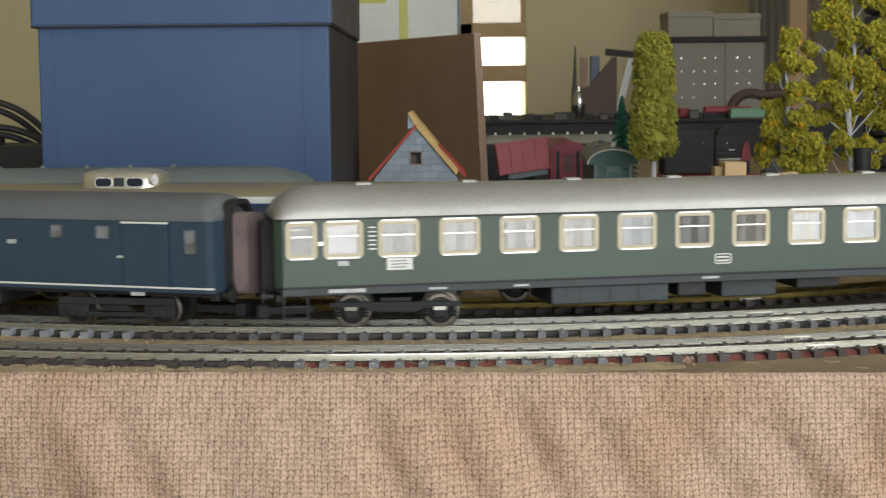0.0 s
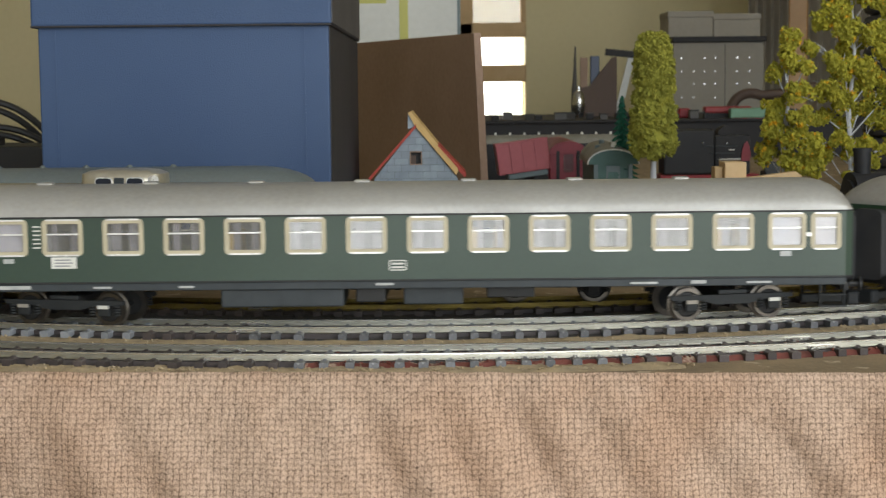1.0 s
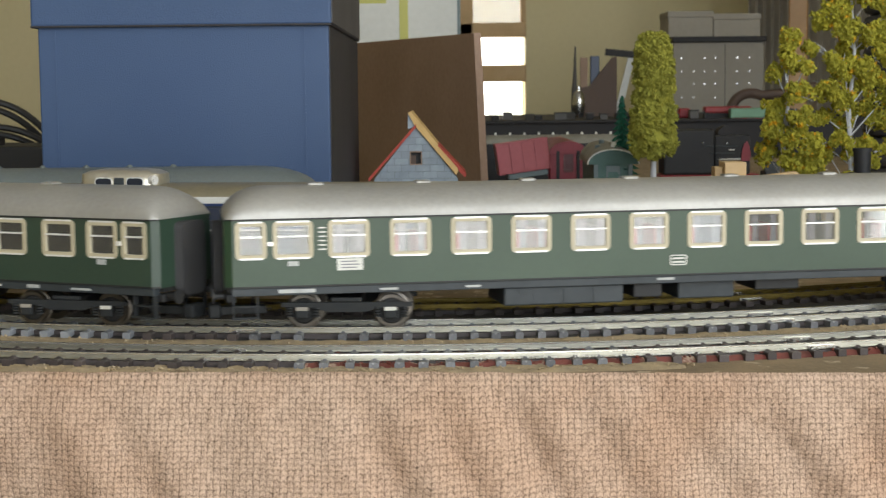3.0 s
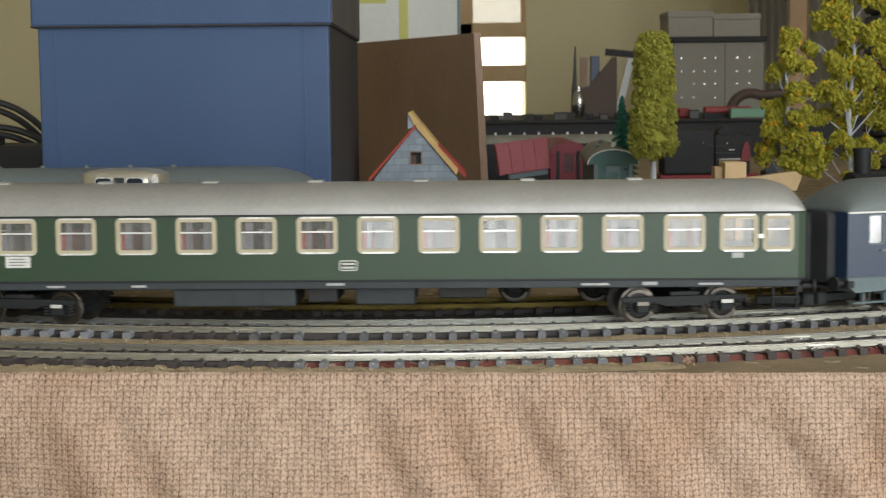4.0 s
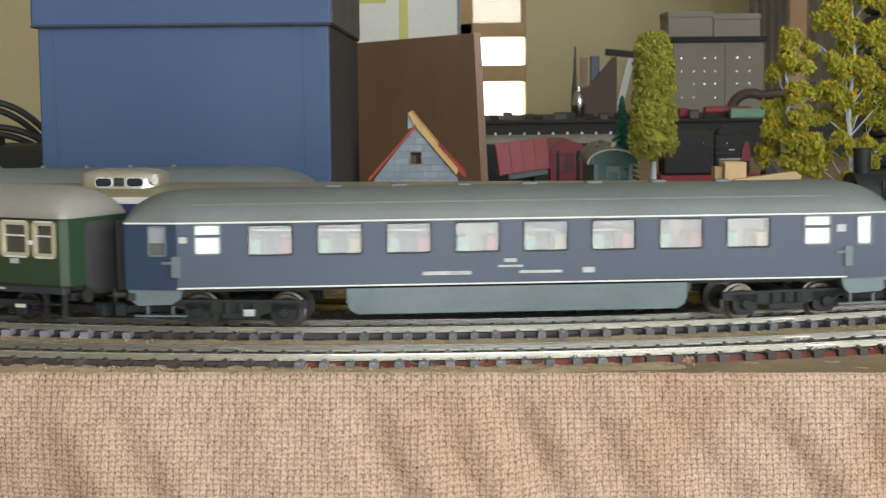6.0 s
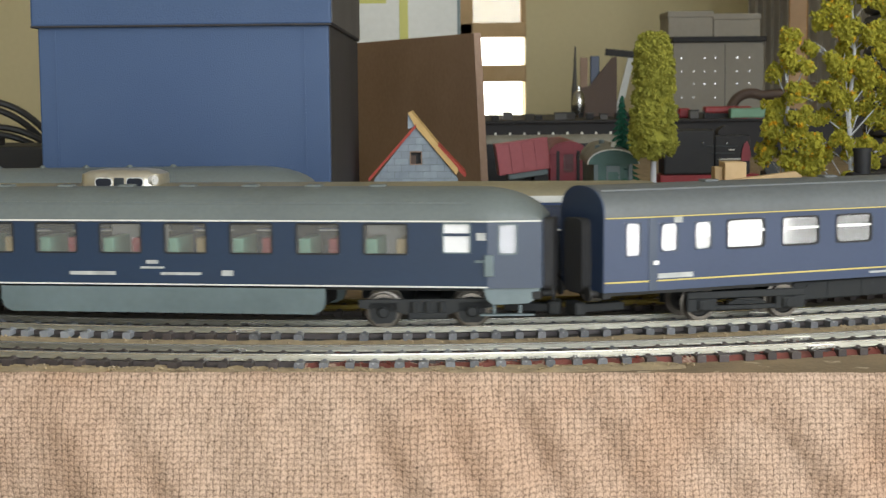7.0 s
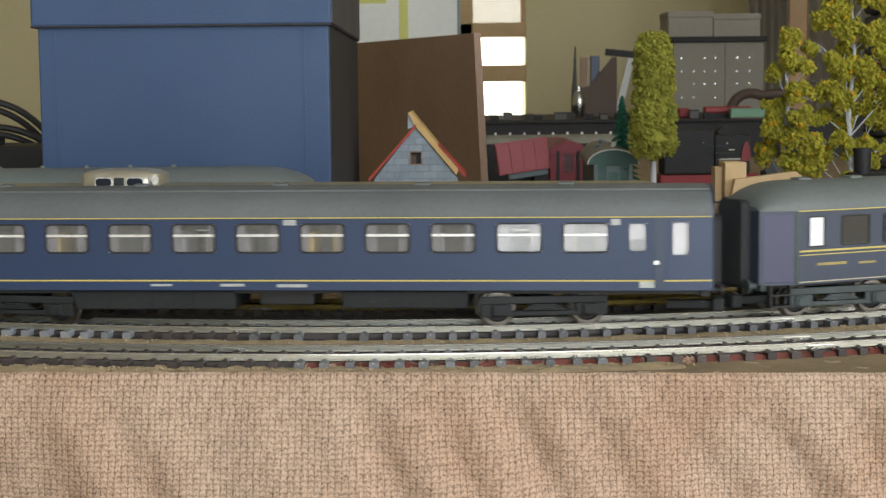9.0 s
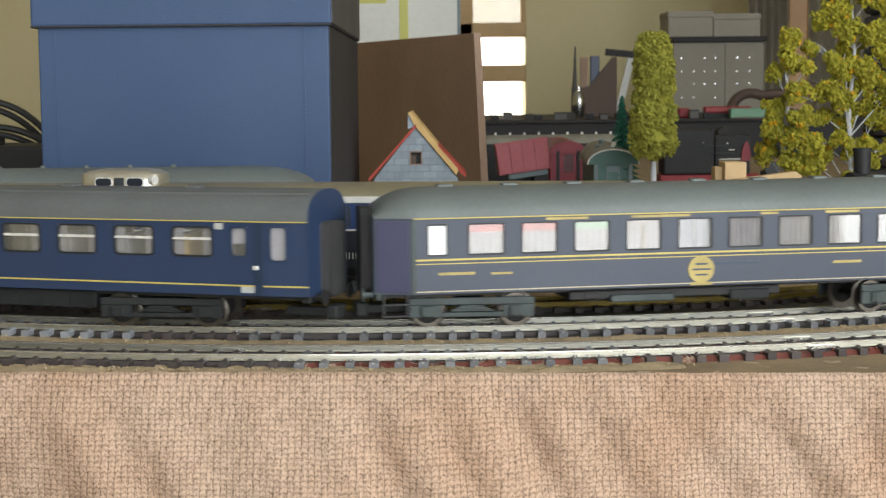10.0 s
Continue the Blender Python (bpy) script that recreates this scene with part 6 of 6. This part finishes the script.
def blue_tool(th):
    part("shaft", box(bm_new(), -4, 4, -3, 3, 0, 40, 0.6), M_TOOLGREY, th)
    part("grip", box(bm_new(), -6, 6, -5, 5, 40, 80, 1.5), M_TOOLBLUE, th)


def saw_board(th):
    part("board", slab(bm_new(), [(-30, 0), (18, 0), (18, 78), (12, 78), (-18, 40), (-30, 38)], 0, 8), M_DARKWOOD, th)


def square(th):
    part("blade", slab(bm_new(), [(-4, 0), (6, 0), (24, 78), (16, 80)], 0, 4), M_CARD, th)
    part("stock", box(bm_new(), -24, 26, -3, 7, 79, 88, 1.0, m=Matrix.Rotation(radians(6), 4, "Y")), M_BENCH, th)


tool("chisel", "dark slim chisel standing upright", "tool", 176, 2140, chisel)
tool("polished_bulb", "shiny metal bulb catching the window light", "tool", 178, 2100, flask)
tool("file", "flat file with a wooden handle", "tool", 190, 2160, file_tool)
tool("screwdriver", "tool with a grey-blue grip", "tool", 205, 2165, blue_tool)
tool("sawn_board", "piece of reddish brown board leaning upright", "board", 215, 2150, saw_board)
tool("try_square", "try square with a dark stock and pale blade", "tool", 236, 2180, square)

cabn = thing("tool_cabinet", "grey-brown cabinet with rows of small metal studs", "cabinet", at=(410, 2390, 41.5))
part("carcass", box(bm_new(), -68, 66, 0, 130, 0, 103, 1.5), M_CABINET, cabn)
part("top_shelf", box(bm_new(), -70, 68, -8, 130, 103.2, 111, 0.8), M_BENCH, cabn)
part("door_gap", box(bm_new(), 8, 8.8, -0.5, 0.5, 2, 101), M_DRAPE, cabn)
stud_mesh = None
for sx in (-56, -38, -22, -6, 26, 44):
    for sz in (22, 42, 60, 80):
        if (sx + sz) % 7 == 0:
            continue
        o = part("stud", rod(bm_new(), (0, 0, 0), (0, -1.2, 0), 1.1, 10) if stud_mesh is None else None, M_TOOLSTEEL, cabn, at=(sx, 0, sz), keep=stud_mesh)
        stud_mesh = o.data
for bx0, bx1, h in ((-74, -8, 38), (-7, 62, 34)):
    gb_ = thing("card_box", "grey cardboard box on top of the cabinet", "box", "boxes on the cabinet", at=(410, 2400, 152.6))
    part("carton", box(bm_new(), bx0, bx1, 0, 90, 0, h - 9, 1.0), M_GREYBOX, gb_)
    part("lid", box(bm_new(), bx0 - 1, bx1 + 1, -1, 91, h - 9, h, 1.0), M_GREYBOX, gb_)

def drape(x0, x1, y, top, waves):
    b = bm_new()
    n = waves * 8
    loft(b, [[(x0 + (x1 - x0) * i / n, y + 6 * math.sin(2 * math.pi * i / 8), z) for i in range(n + 1)] for z in (FLOOR_Z, top)], closed=False, caps=False)
    bmesh.ops.solidify(b, geom=b.faces[:], thickness=2.0)
    return b


dr = drape(484, 548, 2560, 600, 5)
tagged(part("hanging_curtain", dr, M_LINEN, smooth=True), "grey-brown hanging curtain beside the cabinet", "curtain")
tagged(part("wooden_post", box(bm_new(), 556, 588, 2600, 2640, FLOOR_Z, ZC, 3), M_WOODFRAME), "brown varnished wooden post", "post")
dr2 = drape(596, 700, 2640, 620, 5)
tagged(part("grey_curtain", dr2, M_LINEN, smooth=True), "grey-brown curtain hanging beside the post", "curtain")

hose = thing("corrugated_hose", "dark ribbed hose standing in a stack", "hose", at=(347, 1180, 0))
for i in range(14):
    hb_ = bm_new()
    pts = [(34 * math.cos(2 * math.pi * k / 28), 34 * math.sin(2 * math.pi * k / 28), TZ + 6 + 11 * i) for k in range(29)]
    tube(hb_, pts, 5.2, 8)
    part("coil", hb_, M_DRAPE, hose, smooth=True)

misc = [("red_block", "small red plastic block on the bench", "block", 292, M_SIGNALRED, (14, 12)), ("red_clamp", "long red clamp lying on the bench", "clamp", 340, M_SIGNALRED, (56, 10)), ("green_case", "pale green case on the bench", "case", 362, M_TOOLGREEN, (46, 12))]
for i, (nm, lab, cat, x, mt, (w_, h_)) in enumerate(misc):
    m_ = thing(nm, lab, cat, at=(x, 1898 + 22 * (2 - i), 41.5))
    part("body", box(bm_new(), -w_ / 2, w_ / 2, 0, 16, 0 if i != 1 else 6, h_ if i != 1 else 14, 2.0), mt, m_)
    part("foot", box(bm_new(), -w_ / 2 + 1, w_ / 2 - 1, 1, 15, -0.1, 6.2 if i == 1 else 2.0), M_BENCH if i != 2 else M_SIGNALRED, m_)
pipe_bm = bm_new()
tube(pipe_bm, [(384 + 24 * math.cos(a), 2010, 48.5 + 22 * math.sin(a)) for a in [math.pi * (1 - k / 18) for k in range(13)]] + [(402 + 16 * k, 2010, 66 + 3 * k) for k in range(1, 5)], 6.5, 10)
tagged(part("red_brown_pipe", pipe_bm, M_DARKWOOD, smooth=True), "bent red-brown pipe lying on the bench", "pipe")

# ---------------------------------------------------------------- movement of the train
# way run by the train in millimetres, every half second
RUN = (20.06, 74.81, 129.56, 184.16, 238.75, 293.36, 347.89, 402.65, 458.03, 514.45, 572.13, 630.9, 690.0, 748.97, 807.88, 866.97, 926.86, 987.98, 1049.48, 1111.11, 1173.01)


def run_at(t):
    i = min(19, int(t * 2))
    f = t * 2 - i
    p0, p1, p2, p3 = RUN[max(i - 1, 0)], RUN[i], RUN[i + 1], RUN[min(i + 2, 20)]
    if i == 0:
        p0 = 2 * p1 - p2
    if i == 19:
        p3 = 2 * p2 - p1
    return p1 + 0.5 * f * (p2 - p0 + f * (2 * p0 - 5 * p1 + 4 * p2 - p3 + f * (3 * (p1 - p2) + p3 - p0)))


def motions():
    times = [0.2 * i for i in range(51)]
    spins = [(k / 15, pose(0, 0, 0, 0, -math.degrees(run_at(k / 15) / WR), 0)) for k in range(151)]
    for (coach, bogies, wheels), pivot, start in TRAIN:
        half = R_MAIN * math.asin(pivot / 2 / R_MAIN)
        body, turns = [], ([], [])
        for t in times:
            s = start - run_at(t)
            xa, ya, ha = on_track(s - half, R_MAIN)
            xb, yb, hb2 = on_track(s + half, R_MAIN)
            head = math.atan2(yb - ya, xb - xa)
            body.append((t, pose((xa + xb) / 2 * K, (ya + yb) / 2 * K, 0, 0, 0, math.degrees(head))))
            for rows, h, sx in ((turns[0], ha, -1), (turns[1], hb2, 1)):
                rows.append((t, pose(sx * pivot / 2 * K, 0, 0, 0, 0, math.degrees(h - head))))
        walk(coach, body)
        for bogie, rows in zip(bogies, turns):
            walk(bogie, rows)
        for ws in wheels:
            at = ws.location.copy()
            walk(ws, [(t, Matrix.Translation(at) @ m) for t, m in spins])


motions()
